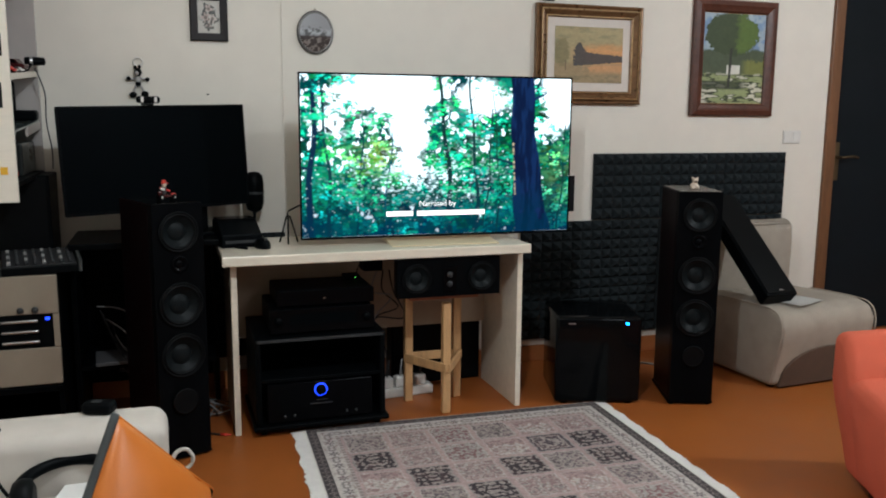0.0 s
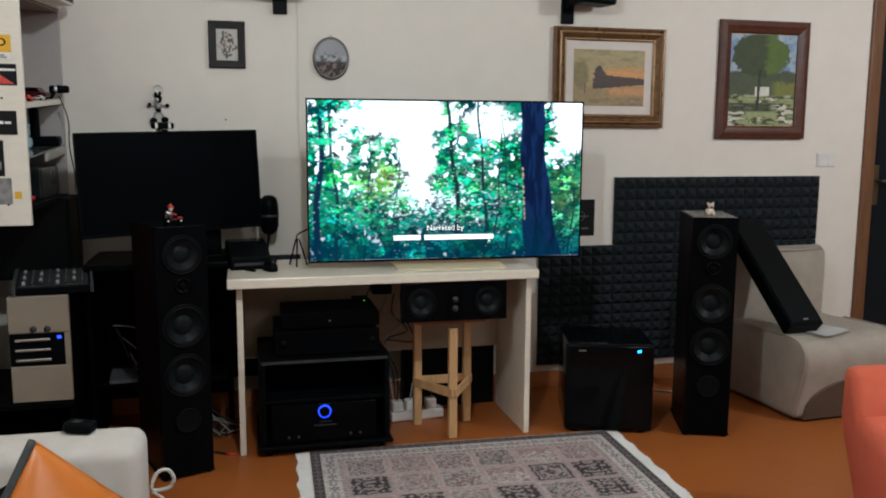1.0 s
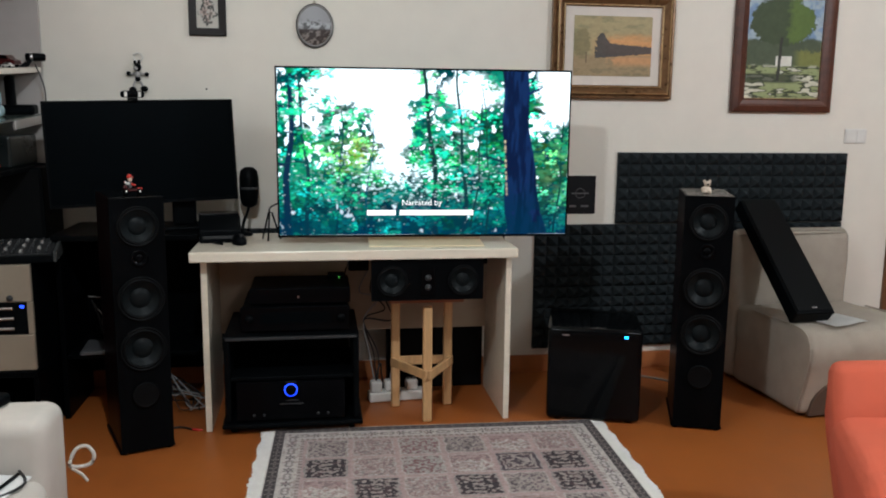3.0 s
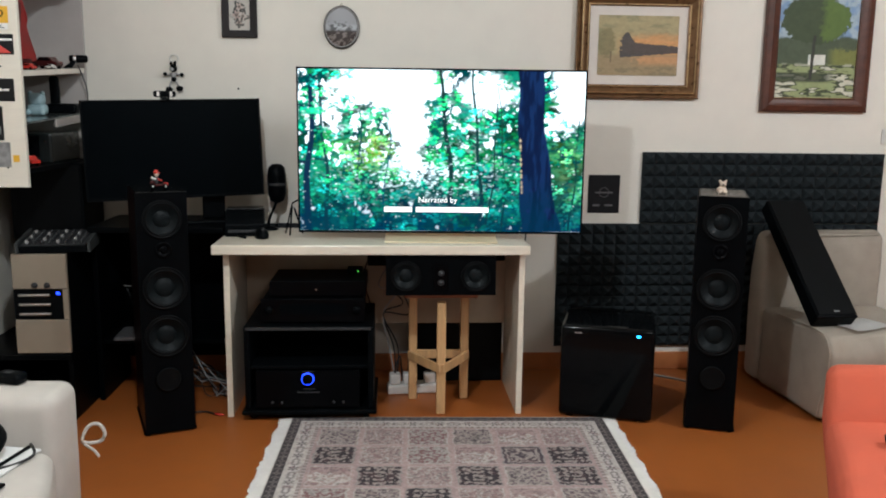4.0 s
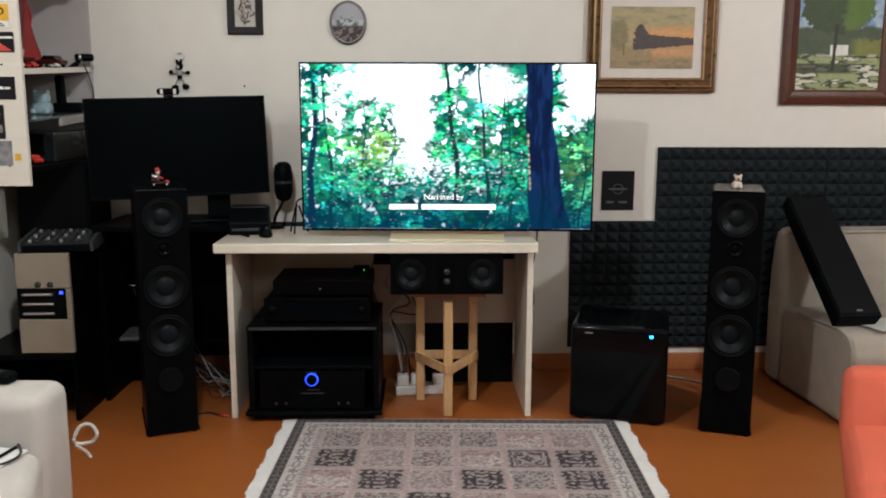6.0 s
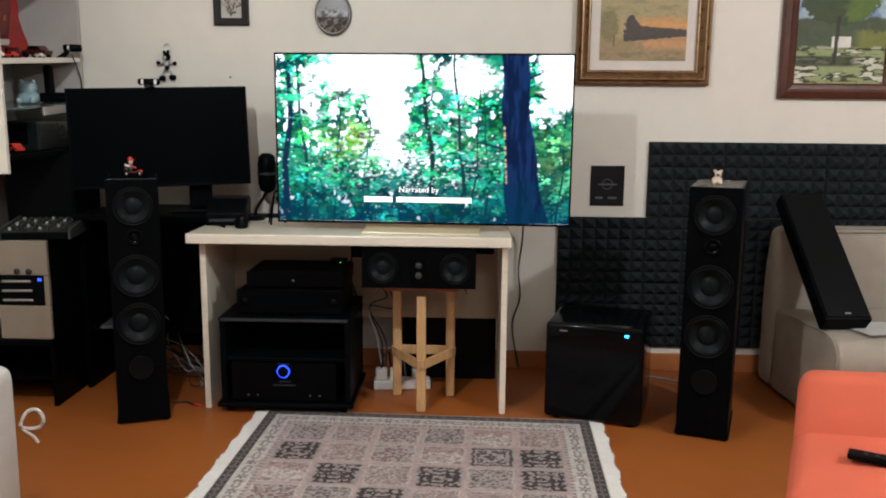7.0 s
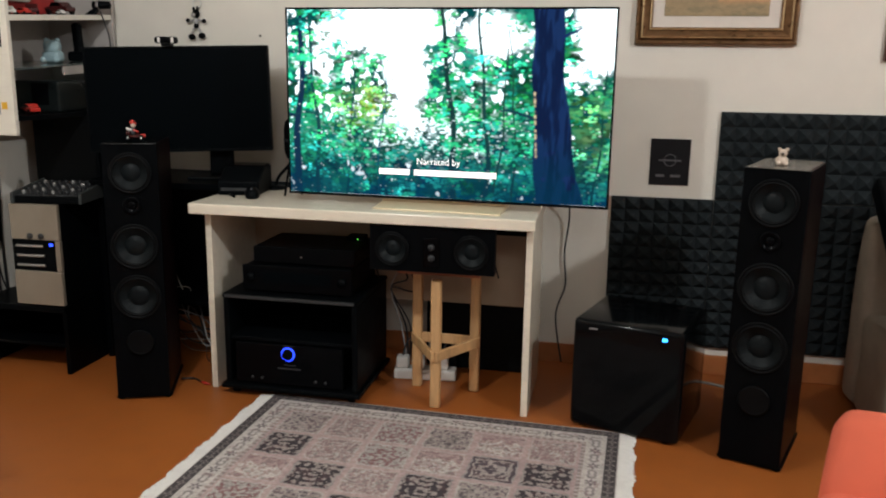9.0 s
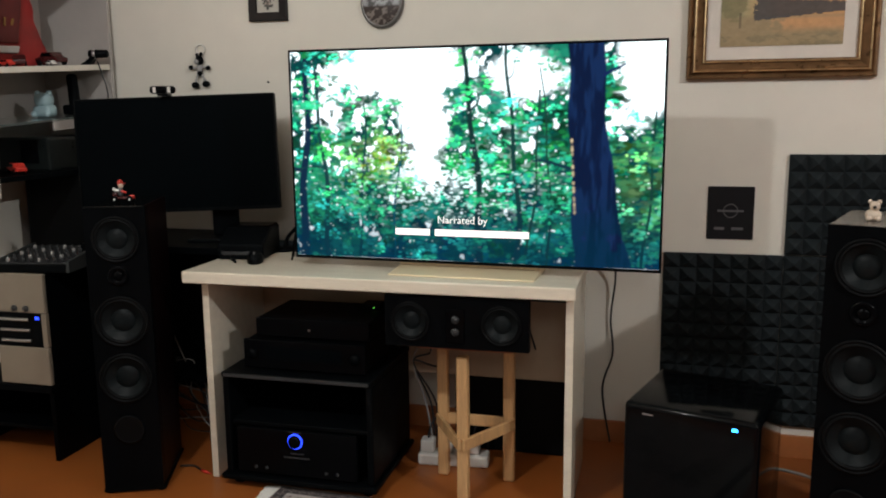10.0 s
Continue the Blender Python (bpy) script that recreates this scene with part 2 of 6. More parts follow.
def tube(points, r, n=8, steps=6, bm=None, closed=False, mi=0):
    """A round cable along a smooth line through the points."""
    out = bm or bmesh.new()
    p = [Vector(q) for q in points]
    line = []
    count = len(p) if closed else len(p) - 1
    for i in range(count):
        if closed:
            a, b, c, d = p[i - 1], p[i], p[(i + 1) % len(p)], p[(i + 2) % len(p)]
        else:
            a, b, c, d = p[max(i - 1, 0)], p[i], p[i + 1], p[min(i + 2, len(p) - 1)]
        for s in range(steps):
            t = s / steps
            line.append(0.5 * ((2 * b) + (c - a) * t + (2 * a - 5 * b + 4 * c - d) * t * t + (3 * b - a - 3 * c + d) * t ** 3))
    if not closed:
        line.append(p[-1])
    rings = []
    for i, q in enumerate(line):
        nx = line[(i + 1) % len(line)] if closed else line[min(i + 1, len(line) - 1)]
        pv = line[i - 1] if closed else line[max(i - 1, 0)]
        d = (nx - pv).normalized()
        up = Vector((0, 0, 1)) if abs(d.z) < 0.9 else Vector((1, 0, 0))
        s = d.cross(up).normalized()
        w = s.cross(d)
        rings.append([out.verts.new(q + r * (math.cos(2 * math.pi * k / n) * s + math.sin(2 * math.pi * k / n) * w)) for k in range(n)])
    pairs = list(zip(rings, rings[1:])) + ([(rings[-1], rings[0])] if closed else [])
    for a, b in pairs:
        for k in range(n):
            f = out.faces.new((a[k], a[(k + 1) % n], b[(k + 1) % n], b[k]))
            f.smooth, f.material_index = True, mi
    if not closed:
        out.faces.new(list(reversed(rings[0])))
        out.faces.new(rings[-1])
    return out


def prism(outline, x0, x1, bev=0.0, seg=2, axis="x"):
    """An outline in the plane across an axis, drawn out along it."""
    b = bmesh.new()
    place = {"x": lambda a, c: (x0, a, c), "y": lambda a, c: (a, x0, c), "z": lambda a, c: (a, c, x0)}[axis]
    step = {"x": (x1 - x0, 0, 0), "y": (0, x1 - x0, 0), "z": (0, 0, x1 - x0)}[axis]
    f = b.faces.new([b.verts.new(place(*q)) for q in outline])
    r = bmesh.ops.extrude_face_region(b, geom=[f])
    bmesh.ops.translate(b, verts=[v for v in r["geom"] if isinstance(v, bmesh.types.BMVert)], vec=step)
    if bev:
        bmesh.ops.bevel(b, geom=b.edges[:], offset=bev, segments=seg, profile=0.5, affect="EDGES")
    return b


def soft(b, bumps=0.006, scale=5.0, cuts=0, seed=0.0):
    """Upholstery: finer faces, gently uneven, smooth."""
    if cuts:
        bmesh.ops.subdivide_edges(b, edges=b.edges[:], cuts=cuts, use_grid_fill=True)
    b.normal_update()
    for v in b.verts:
        v.co += v.normal * bumps * noise.noise(v.co * scale + Vector((seed, seed, seed)))
    for f in b.faces:
        f.smooth = True
    return b


def picture_mesh(name, width, height, image, material):
    """A flat sheet in x and z, facing -y, whose colours are the given rows of linear RGB (top row first)."""
    h, w = image.shape[:2]
    xs, zs = np.linspace(-width / 2, width / 2, w), np.linspace(height / 2, -height / 2, h)
    gx, gz = np.meshgrid(xs, zs)
    co = np.stack([gx, np.zeros_like(gx), gz], -1).reshape(-1, 3)
    i = np.arange(h * w).reshape(h, w)
    faces = np.stack([i[1:, :-1], i[1:, 1:], i[:-1, 1:], i[:-1, :-1]], -1).reshape(-1, 4)
    me = bpy.data.meshes.new(name)
    me.from_pydata(co.tolist(), [], faces.tolist())
    at = me.color_attributes.new("pattern", "FLOAT_COLOR", "POINT")
    col = np.ones((h * w, 4), np.float32)
    col[:, :3] = image.reshape(-1, 3)
    at.data.foreach_set("color", col.ravel())
    me.materials.append(material)
    return new(name, me)


def grain(h, w, cells, seed, octaves=4, aspect=1.0):
    """Smooth random field, 0 to 1, of the given number of cells across."""
    rng = np.random.RandomState(seed)
    total, weight, out = 0.0, 1.0, np.zeros((h, w))
    for o in range(octaves):
        n = int(cells * 2 ** o)
        g = rng.rand(int(n * aspect * h / w) + 3, n + 3)
        y, x = np.linspace(0, g.shape[0] - 2.001, h), np.linspace(0, n + 0.999, w)
        yi, xi = y.astype(int), x.astype(int)
        fy, fx = (y - yi)[:, None], (x - xi)[None]
        fy, fx = fy * fy * (3 - 2 * fy), fx * fx * (3 - 2 * fx)
        a = g[yi][:, xi] * (1 - fx) + g[yi][:, xi + 1] * fx
        b = g[yi + 1][:, xi] * (1 - fx) + g[yi + 1][:, xi + 1] * fx
        out += weight * (a * (1 - fy) + b * fy)
        total += weight
        weight *= 0.6
    return out / total


def step(a, b, x):
    t = np.clip((x - a) / (b - a), 0, 1)
    return t * t * (3 - 2 * t)


def blend(img, color, mask):
    img[:] = img * (1 - mask[..., None]) + np.asarray(color) * mask[..., None]


# ---- the room ----
WX0, WX1, WY0, WY1, CH = -0.74, 5.0, -2.2, 4.12, 2.72
I4 = Matrix.Identity(4)


def structure(name, bm, material, label, category):
    return single(name, bm, material, I4, label, category, kind="structure")


structure("floor", box(WX0 - 0.2, WX1 + 0.2, WY0 - 0.2, WY1 + 0.2, -0.1, 0), FLOOR, "polished orange-brown floor covering", "floor")
# Unseen ceiling, darkened to hold down the room's fill.
structure("ceiling", box(WX0 - 0.2, WX1 + 0.2, WY0 - 0.2, WY1 + 0.2, CH, CH + 0.1), CEIL, "unseen plain ceiling, darkened to cut bounce light", "ceiling")
DX0, DX1, DH = 3.90, 4.72, 2.05
bm = box(0.645, DX0, WY1, WY1 + 0.2, 0, CH)
box(DX1, WX1, WY1, WY1 + 0.2, 0, CH, bm=bm)
box(DX0, DX1, WY1, WY1 + 0.2, DH, CH, bm=bm)
box(WX0, 0.645, WY1 + 0.006, WY1 + 0.2, 0, CH, bm=bm)
structure("wall_north", bm, WALL, "cream painted wall with a shallow step and a doorway", "wall")
structure("wall_west", box(WX0 - 0.2, WX0, WY0, WY1 + 0.2, 0, CH), WALL, "cream painted side wall", "wall")
# East and south walls stay out of view; their darkness lowers the ambient light.
structure("wall_east", box(WX1, WX1 + 0.2, WY0, WY1 + 0.2, 0, CH), BOUNCECUT, "unseen side wall, darkened to cut bounce light", "wall")
structure("wall_south", box(WX0, WX1, WY0 - 0.2, WY0, 0, CH), BOUNCECUT, "unseen closing wall, darkened to cut bounce light", "wall")
bm = box(0.645, DX0 - 0.08, WY1 - 0.012, WY1 - 0.0005, 0, 0.088, 0.003)
box(WX0, 0.643, WY1 + 0.006, WY1 + 0.0055, 0, 0.088, 0.003, bm=bm)
structure("baseboard", bm, SKIRT, "terracotta skirting along the cream wall", "baseboard")

door = thing("door_1", pose(DX0, WY1, 0), "dark painted door in a brown wooden frame, closed", "door", kind="structure")
part("leaf", box(0.005, DX1 - DX0 - 0.005, 0.03, 0.07, 0.005, DH - 0.01, 0.002), DOOR, door)
bm = box(-0.075, 0, -0.02, 0.1, 0, DH + 0.07, 0.006)
box(DX1 - DX0, DX1 - DX0 + 0.075, -0.02, 0.1, 0, DH + 0.07, 0.006, bm=bm)
box(0, DX1 - DX0, -0.02, 0.1, DH, DH + 0.07, 0.006, bm=bm)
part("frame", bm, JAMB, door, "brown wooden door frame")
plate = part("handle_plate", box(0.035, 0.07, 0.022, 0.03, 0.95, 1.18, 0.003), BRASS, door, "aged brass handle plate")
bm = tube([(0.052, 0.022, 1.09), (0.052, -0.02, 1.09), (0.07, -0.032, 1.092), (0.12, -0.032, 1.095), (0.165, -0.03, 1.088)], 0.008)
part("lever", bm, BRASS, plate, "aged brass lever")

# ---- desk ----
desk = thing("desk", pose(0.96, 3.67, 0), "pale wood-laminate desk with panel legs, standing before the wall", "desk")
part("top", box(-0.660, 0.660, -0.262, 0.25, 0.722, 0.763, 0.005), DESK, desk)
for x in (-0.613, 0.637):
    part("side_panel", box(x - 0.0125, x + 0.0125, -0.195, 0.245, 0, 0.7215, 0.002), DESK, desk)
part("modesty_panel", box(-0.599, 0.623, 0.205, 0.223, 0.31, 0.7212, 0.002), MODESTY, desk, "beige back panel")

# ---- television ----
TVW, TVH = 1.228, 0.70


def forest():
    """A sunlit wood: bright sky between crowns, thin dark trunks with boughs, one thick blue-black trunk, sparkling undergrowth."""
    h, w = 324, 576
    rnd = np.random.RandomState(12)
    v, u = np.mgrid[0:h, 0:w].astype(float)
    u, v = u / (w - 1), v / (h - 1)
    big, mid = grain(h, w, 4, 3, 3), grain(h, w, 26, 5, 4)

    def light(x, y):
        s_ = 1.05 * np.exp(-((x - 0.33) / 0.15) ** 2 - ((y - 0.06) / 0.17) ** 2)
        s_ += 1.10 * np.exp(-((x - 0.385) / 0.065) ** 2 - ((y - 0.33) / 0.24) ** 2)
        s_ += 0.45 * np.exp(-((x - 0.42) / 0.13) ** 2 - ((y - 0.62) / 0.10) ** 2)
        s_ += 0.72 * np.exp(-((x - 0.66) / 0.13) ** 2 - ((y - 0.14) / 0.16) ** 2)
        s_ += 1.25 * np.exp(-((x - 0.945) / 0.07) ** 2 - ((y - 0.14) / 0.22) ** 2)
        s_ += 0.52 * np.exp(-((x - 0.12) / 0.10) ** 2 - ((y - 0.25) / 0.22) ** 2)
        s_ += 0.40 * np.exp(-((x - 0.62) / 0.08) ** 2 - ((y - 0.42) / 0.12) ** 2)
        return s_

    glow = light(u, v)
    img = np.ones((h, w, 3)) * (0.0, 0.03, 0.03)
    blend(img, (0.0, 0.10, 0.055), step(0.4, 0.65, mid))
    blend(img, (0.0, 0.02, 0.055), step(0.6, 1.0, v) * 0.8)
    blend(img, (0.85, 1.0, 0.95), step(0.30, 0.60, glow + 0.5 * (mid - 0.5)))

    def dab(x, y, rx, ry, color, alpha):
        cx, cy, px, py = x * w, y * h, max(1.0, rx * w), max(1.0, ry * w)
        x0, x1, y0, y1 = int(max(0, cx - px - 1)), int(min(w, cx + px + 2)), int(max(0, cy - py - 1)), int(min(h, cy + py + 2))
        if x1 <= x0 or y1 <= y0:
            return
        yy, xx = np.mgrid[y0:y1, x0:x1]
        m_ = alpha * np.clip(1.6 - 1.6 * (((xx - cx) / px) ** 2 + ((yy - cy) / py) ** 2), 0, 1)[..., None]
        img[y0:y1, x0:x1] = img[y0:y1, x0:x1] * (1 - m_) + np.array(color) * m_

    def foliage(clumps, per, spread, size, shade, limit):
        for _ in range(clumps):
            cx, cy = rnd.rand(), rnd.rand() ** 0.9
            if light(cx, cy) > limit + 0.25 * rnd.rand():
                continue
            warm = math.exp(-((cx - 0.27) / 0.11) ** 2 - ((cy - 0.50) / 0.15) ** 2) + 0.6 * math.exp(-((cx - 0.94) / 0.08) ** 2 - ((cy - 0.6) / 0.22) ** 2)
            low = max(0, cy - 0.55) / 0.45
            base = shade * (0.12 + 1.5 * rnd.rand() ** 1.6) * (1 - 0.5 * low)
            teal = rnd.rand()
            for _ in range(per):
                x, y = cx + rnd.normal(0, spread), cy + rnd.normal(0, spread * 1.1)
                if light(x, y) > limit + 0.35:
                    continue
                g = base * (0.65 + 0.7 * rnd.rand())
                col = (g * (0.04 + 0.8 * warm * rnd.rand()), g, g * (0.18 + 0.55 * teal + 0.35 * low) * (1 - 0.75 * min(1, warm)))
                dab(x, y, size * (0.6 + rnd.rand()), size * (0.35 + 0.5 * rnd.rand()), col, 0.8)

    def bough(x, y, ang, r, length, color, depth):
        pts = int(length / 0.004)
        for i in range(pts):
            ang += rnd.uniform(-0.07, 0.07)
            x += 0.004 * math.cos(ang)
            y += 0.004 * math.sin(ang) * w / h
            rr = r * (1 - 0.5 * i / pts)
            dab(x, y, rr, rr, color, 0.95)
            if depth and i % 40 == 30:
                bough(x, y, ang + rnd.choice((-0.9, 0.8)), rr * 0.55, length * 0.4, color, depth - 1)

    foliage(150, 16, 0.026, 0.016, 0.12, 0.35)
    foliage(190, 16, 0.018, 0.0085, 0.30, 0.42)
    foliage(170, 14, 0.013, 0.006, 0.55, 0.50)
    gaps = 0.55 * grain(h, w, 30, 77, 3) + 0.45 * grain(h, w, 75, 79, 2) + 0.16 * (big - 0.5)
    open_sky = 0.585 - 0.16 * np.clip(glow, 0, 1) + 0.10 * step(0.40, 0.75, v) + 0.06 * step(0.6, 0.9, u)
    blend(img, (0.86, 1.0, 0.97), 0.94 * step(open_sky - 0.02, open_sky + 0.05, gaps))
    twinkle = 0.5 * grain(h, w, 55, 81, 2, 1.8) + 0.5 * grain(h, w, 110, 83, 1, 1.6)
    patch = np.exp(-((u - 0.43) / 0.20) ** 2 - ((v - 0.63) / 0.13) ** 2)
    blend(img, (0.75, 0.95, 0.88), 0.9 * patch * step(0.54, 0.64, twinkle))
    def stem(x, r, lean, top, tone, boughs):
        phase = rnd.rand(3) * 6.3
        for i in range(330):
            y = 1.0 - (1.0 - top) * i / 329
            cx = x + lean * (1 - y) + 0.008 * math.sin(5 * y + phase[0]) + 0.004 * math.sin(13 * y + phase[1])
            rr = r * (0.55 + 0.6 * y)
            dab(cx, y, rr, 0.004, tone, 0.95)
            if boughs and i % (300 // boughs) == 60 // boughs + 20 and y < 0.72:
                side = rnd.choice((-1, 1))
                ang = -math.pi / 2 + side * rnd.uniform(0.5, 1.0)
                bx_, by_, q = cx, y, rr * 0.6
                for _ in range(rnd.randint(16, 34)):
                    ang += rnd.uniform(-0.35, 0.35)
                    bx_, by_, q = bx_ + 0.0035 * math.cos(ang), by_ + 0.0035 * math.sin(ang) * w / h, q * 0.97
                    dab(bx_, by_, q, q, tone, 0.9)

    for spec in ((0.03, 0.014, 0.01, 0.0, (0.003, 0.014, 0.03), 3), (0.095, 0.008, -0.02, 0.0, (0.004, 0.03, 0.03), 3), (0.20, 0.004, 0.01, 0.25, (0.003, 0.035, 0.03), 2), (0.30, 0.003, 0.02, 0.35, (0.0, 0.05, 0.07), 0),
                 (0.535, 0.011, -0.035, 0.0, (0.004, 0.020, 0.018), 6), (0.635, 0.008, -0.02, 0.0, (0.004, 0.026, 0.022), 6), (0.665, 0.004, 0.03, 0.2, (0.006, 0.03, 0.02), 3), (0.72, 0.0035, -0.02, 0.1, (0.005, 0.03, 0.02), 3), (0.965, 0.004, 0.01, 0.3, (0.004, 0.03, 0.02), 2)):
        stem(*spec)
    foliage(70, 14, 0.016, 0.0085, 0.32, 0.42)
    foliage(110, 12, 0.012, 0.006, 0.60, 0.50)
    for _ in range(260):
        x, y = rnd.normal(0.42, 0.15), rnd.normal(0.62, 0.10)
        dab(x, y, 0.003 + 0.005 * rnd.rand(), 0.0015 + 0.0015 * rnd.rand(), (0.70, 0.92, 0.85), 0.7 * rnd.rand())
    for _ in range(260):
        x, y = rnd.rand(), 0.25 + 0.75 * rnd.rand()
        dab(x, y, 0.003, 0.0022, (0.70, 0.95, 0.80), 0.75 * rnd.rand())
    axis, half_w = 0.808 + 0.050 * v ** 1.6 + 0.004 * np.sin(14 * v), 0.044 + 0.026 * v ** 2
    off = (u - axis) / half_w
    body = step(1.06, 0.97, np.abs(off) + 0.12 * (mid - 0.5))
    ridges = grain(h, w, 70, 21, 3, 0.16)
    bark = np.array((0.002, 0.006, 0.022)) + (np.array((0.004, 0.014, 0.046)) - np.array((0.002, 0.006, 0.022))) * step(0.42, 0.62, ridges)[..., None]
    img[:] = img * (1 - body[..., None]) + bark * body[..., None]
    for _ in range(40):
        y = rnd.uniform(0.42, 0.75)
        dab(0.808 + 0.050 * y ** 1.6 - (0.044 + 0.026 * y * y) * 0.93, y, 0.004, 0.005, (0.45, 0.36, 0.20), 0.7 * rnd.rand())
    bough(0.775, 0.55, math.pi + 0.35, 0.006, 0.10, (0.004, 0.02, 0.03), 1)
    bough(0.85, 0.14, -0.6, 0.006, 0.06, (0.004, 0.012, 0.05), 1)
    shade = step(0.58, 0.98, v) * step(0.75, 0.55, mid)
    img *= (1 - 0.55 * shade)[..., None]
    blend(img, (0.0, 0.03, 0.06), 0.35 * shade)
    img[..., 2] *= 1.12
    soft_img = img.copy()
    for ax in (0, 1):
        soft_img = 0.5 * soft_img + 0.25 * np.roll(soft_img, 1, ax) + 0.25 * np.roll(soft_img, -1, ax)
    return np.clip(soft_img, 0, 1)


tv = thing("television", pose(1.251, 3.572, 0.7635) @ pose(0, 0, 0, 0, 0, -2.3), "large thin television showing a sunlit green forest, on the desk", "television")
TVB = 0.0275
part("panel", box(-TVW / 2, TVW / 2, 0.0, 0.012, TVB, TVB + TVH, 0.002), BLACKGLOSS, tv, "thin black glass panel")
part("housing", box(-0.42, 0.42, 0.0125, 0.05, TVB + 0.03, TVB + 0.36, 0.012), BLACK, tv)
bez = 0.0085
bm = box(-TVW / 2, TVW / 2, -0.004, -0.0005, TVB, TVB + bez, 0.001)
box(-TVW / 2, TVW / 2, -0.004, -0.0005, TVB + TVH - 0.006, TVB + TVH, 0.001, bm=bm)
for s in (-1, 1):
    box(s * (TVW / 2 - 0.006), s * TVW / 2, -0.004, -0.0005, TVB + bez, TVB + TVH - 0.006, 0.001, bm=bm)
part("bezel", bm, BLACK, tv)
sc = picture_mesh("screen", TVW - 0.014, TVH - 0.017, forest(), SCREEN)
sc.parent = tv
sc.matrix_local = pose(0, -0.002, TVB + TVH / 2 + 0.001)
tagged(sc, "lit screen with a forest picture")
for x0, x1, z0, z1 in ((-0.245, -0.125, 0.092, 0.114), (-0.108, 0.205, 0.092, 0.114)):
    part("title_bar", box(x0, x1, -0.0032, -0.0024, TVB + z0, TVB + z1), TEXTGLOW, tv, "white title bar on the screen")
def lettering(words, size, material, parent, m, label=""):
    """Built-in font, flat, as a mesh in x and z that faces -y."""
    cu_ = bpy.data.curves.new("title_text", "FONT")
    cu_.body, cu_.size, cu_.align_x, cu_.extrude = words, size, "CENTER", 0.0003
    tmp = bpy.data.objects.new("title_text", cu_)
    me = bpy.data.meshes.new_from_object(tmp)
    bpy.data.objects.remove(tmp)
    me.materials.clear()
    me.materials.append(material)
    ob = new("title_text", me)
    ob.parent, ob.matrix_local = parent, m @ pose(0, 0, 0, 90, 0, 0)
    return tagged(ob, label)


lettering("Narrated by", 0.034, TEXTGLOW, tv, pose(-0.015, -0.0030, TVB + 0.134), "white title words on the screen")
part("stand", prism([(-0.10, 0.0), (0.12, 0.0), (0.12, 0.010), (0.07, 0.016), (0.06, TVB + 0.1), (0.04, TVB + 0.1), (0.02, 0.014), (-0.10, 0.005)], -0.24, 0.24, 0.002), STANDPALE, tv, "pale champagne metal stand, warm reflection put into its colour")


# ---- loudspeakers ----
def driver(name, parent, x, z, r, y=0.0, cone=CONE):
    """A deep cone in its round surround, facing -y, set in the hole of a baffle."""
    turn = pose(x, y, z, 90, 0, 0)
    ob = part(name, lathe([(r * 0.90, -0.004), (r * 1.0, -0.003), (r * 1.0, 0.003), (r * 0.95, 0.005), (r * 0.90, 0.002)], 40, caps=False), RUBBER, parent, m=turn)
    part("surround", lathe([(r * 0.91, -0.003), (r * 0.88, 0.003), (r * 0.82, 0.005), (r * 0.77, 0.001), (r * 0.75, -0.004)], 40, caps=False), RUBBER, ob)
    b = bmesh.new()
    n = 40
    rings = [[b.verts.new((q * r * math.cos(2 * math.pi * i / n), q * r * math.sin(2 * math.pi * i / n), d * r)) for i in range(n)] for q, d in ((0.77, -0.02), (0.68, -0.08), (0.58, -0.15), (0.48, -0.22), (0.44, -0.25))]
    for p, c in zip(rings, rings[1:]):
        for i in range(n):
            b.faces.new((p[i], p[(i + 1) % n], c[(i + 1) % n], c[i])).smooth = True
    part("cone", b, cone, ob)
    part("dust_cap", lathe([(0.46 * r, -0.25 * r), (0.43 * r, -0.225 * r), (0.32 * r, -0.165 * r), (0.17 * r, -0.125 * r), (0.0005, -0.11 * r)], 28), cone, ob, smooth=True)
    return ob


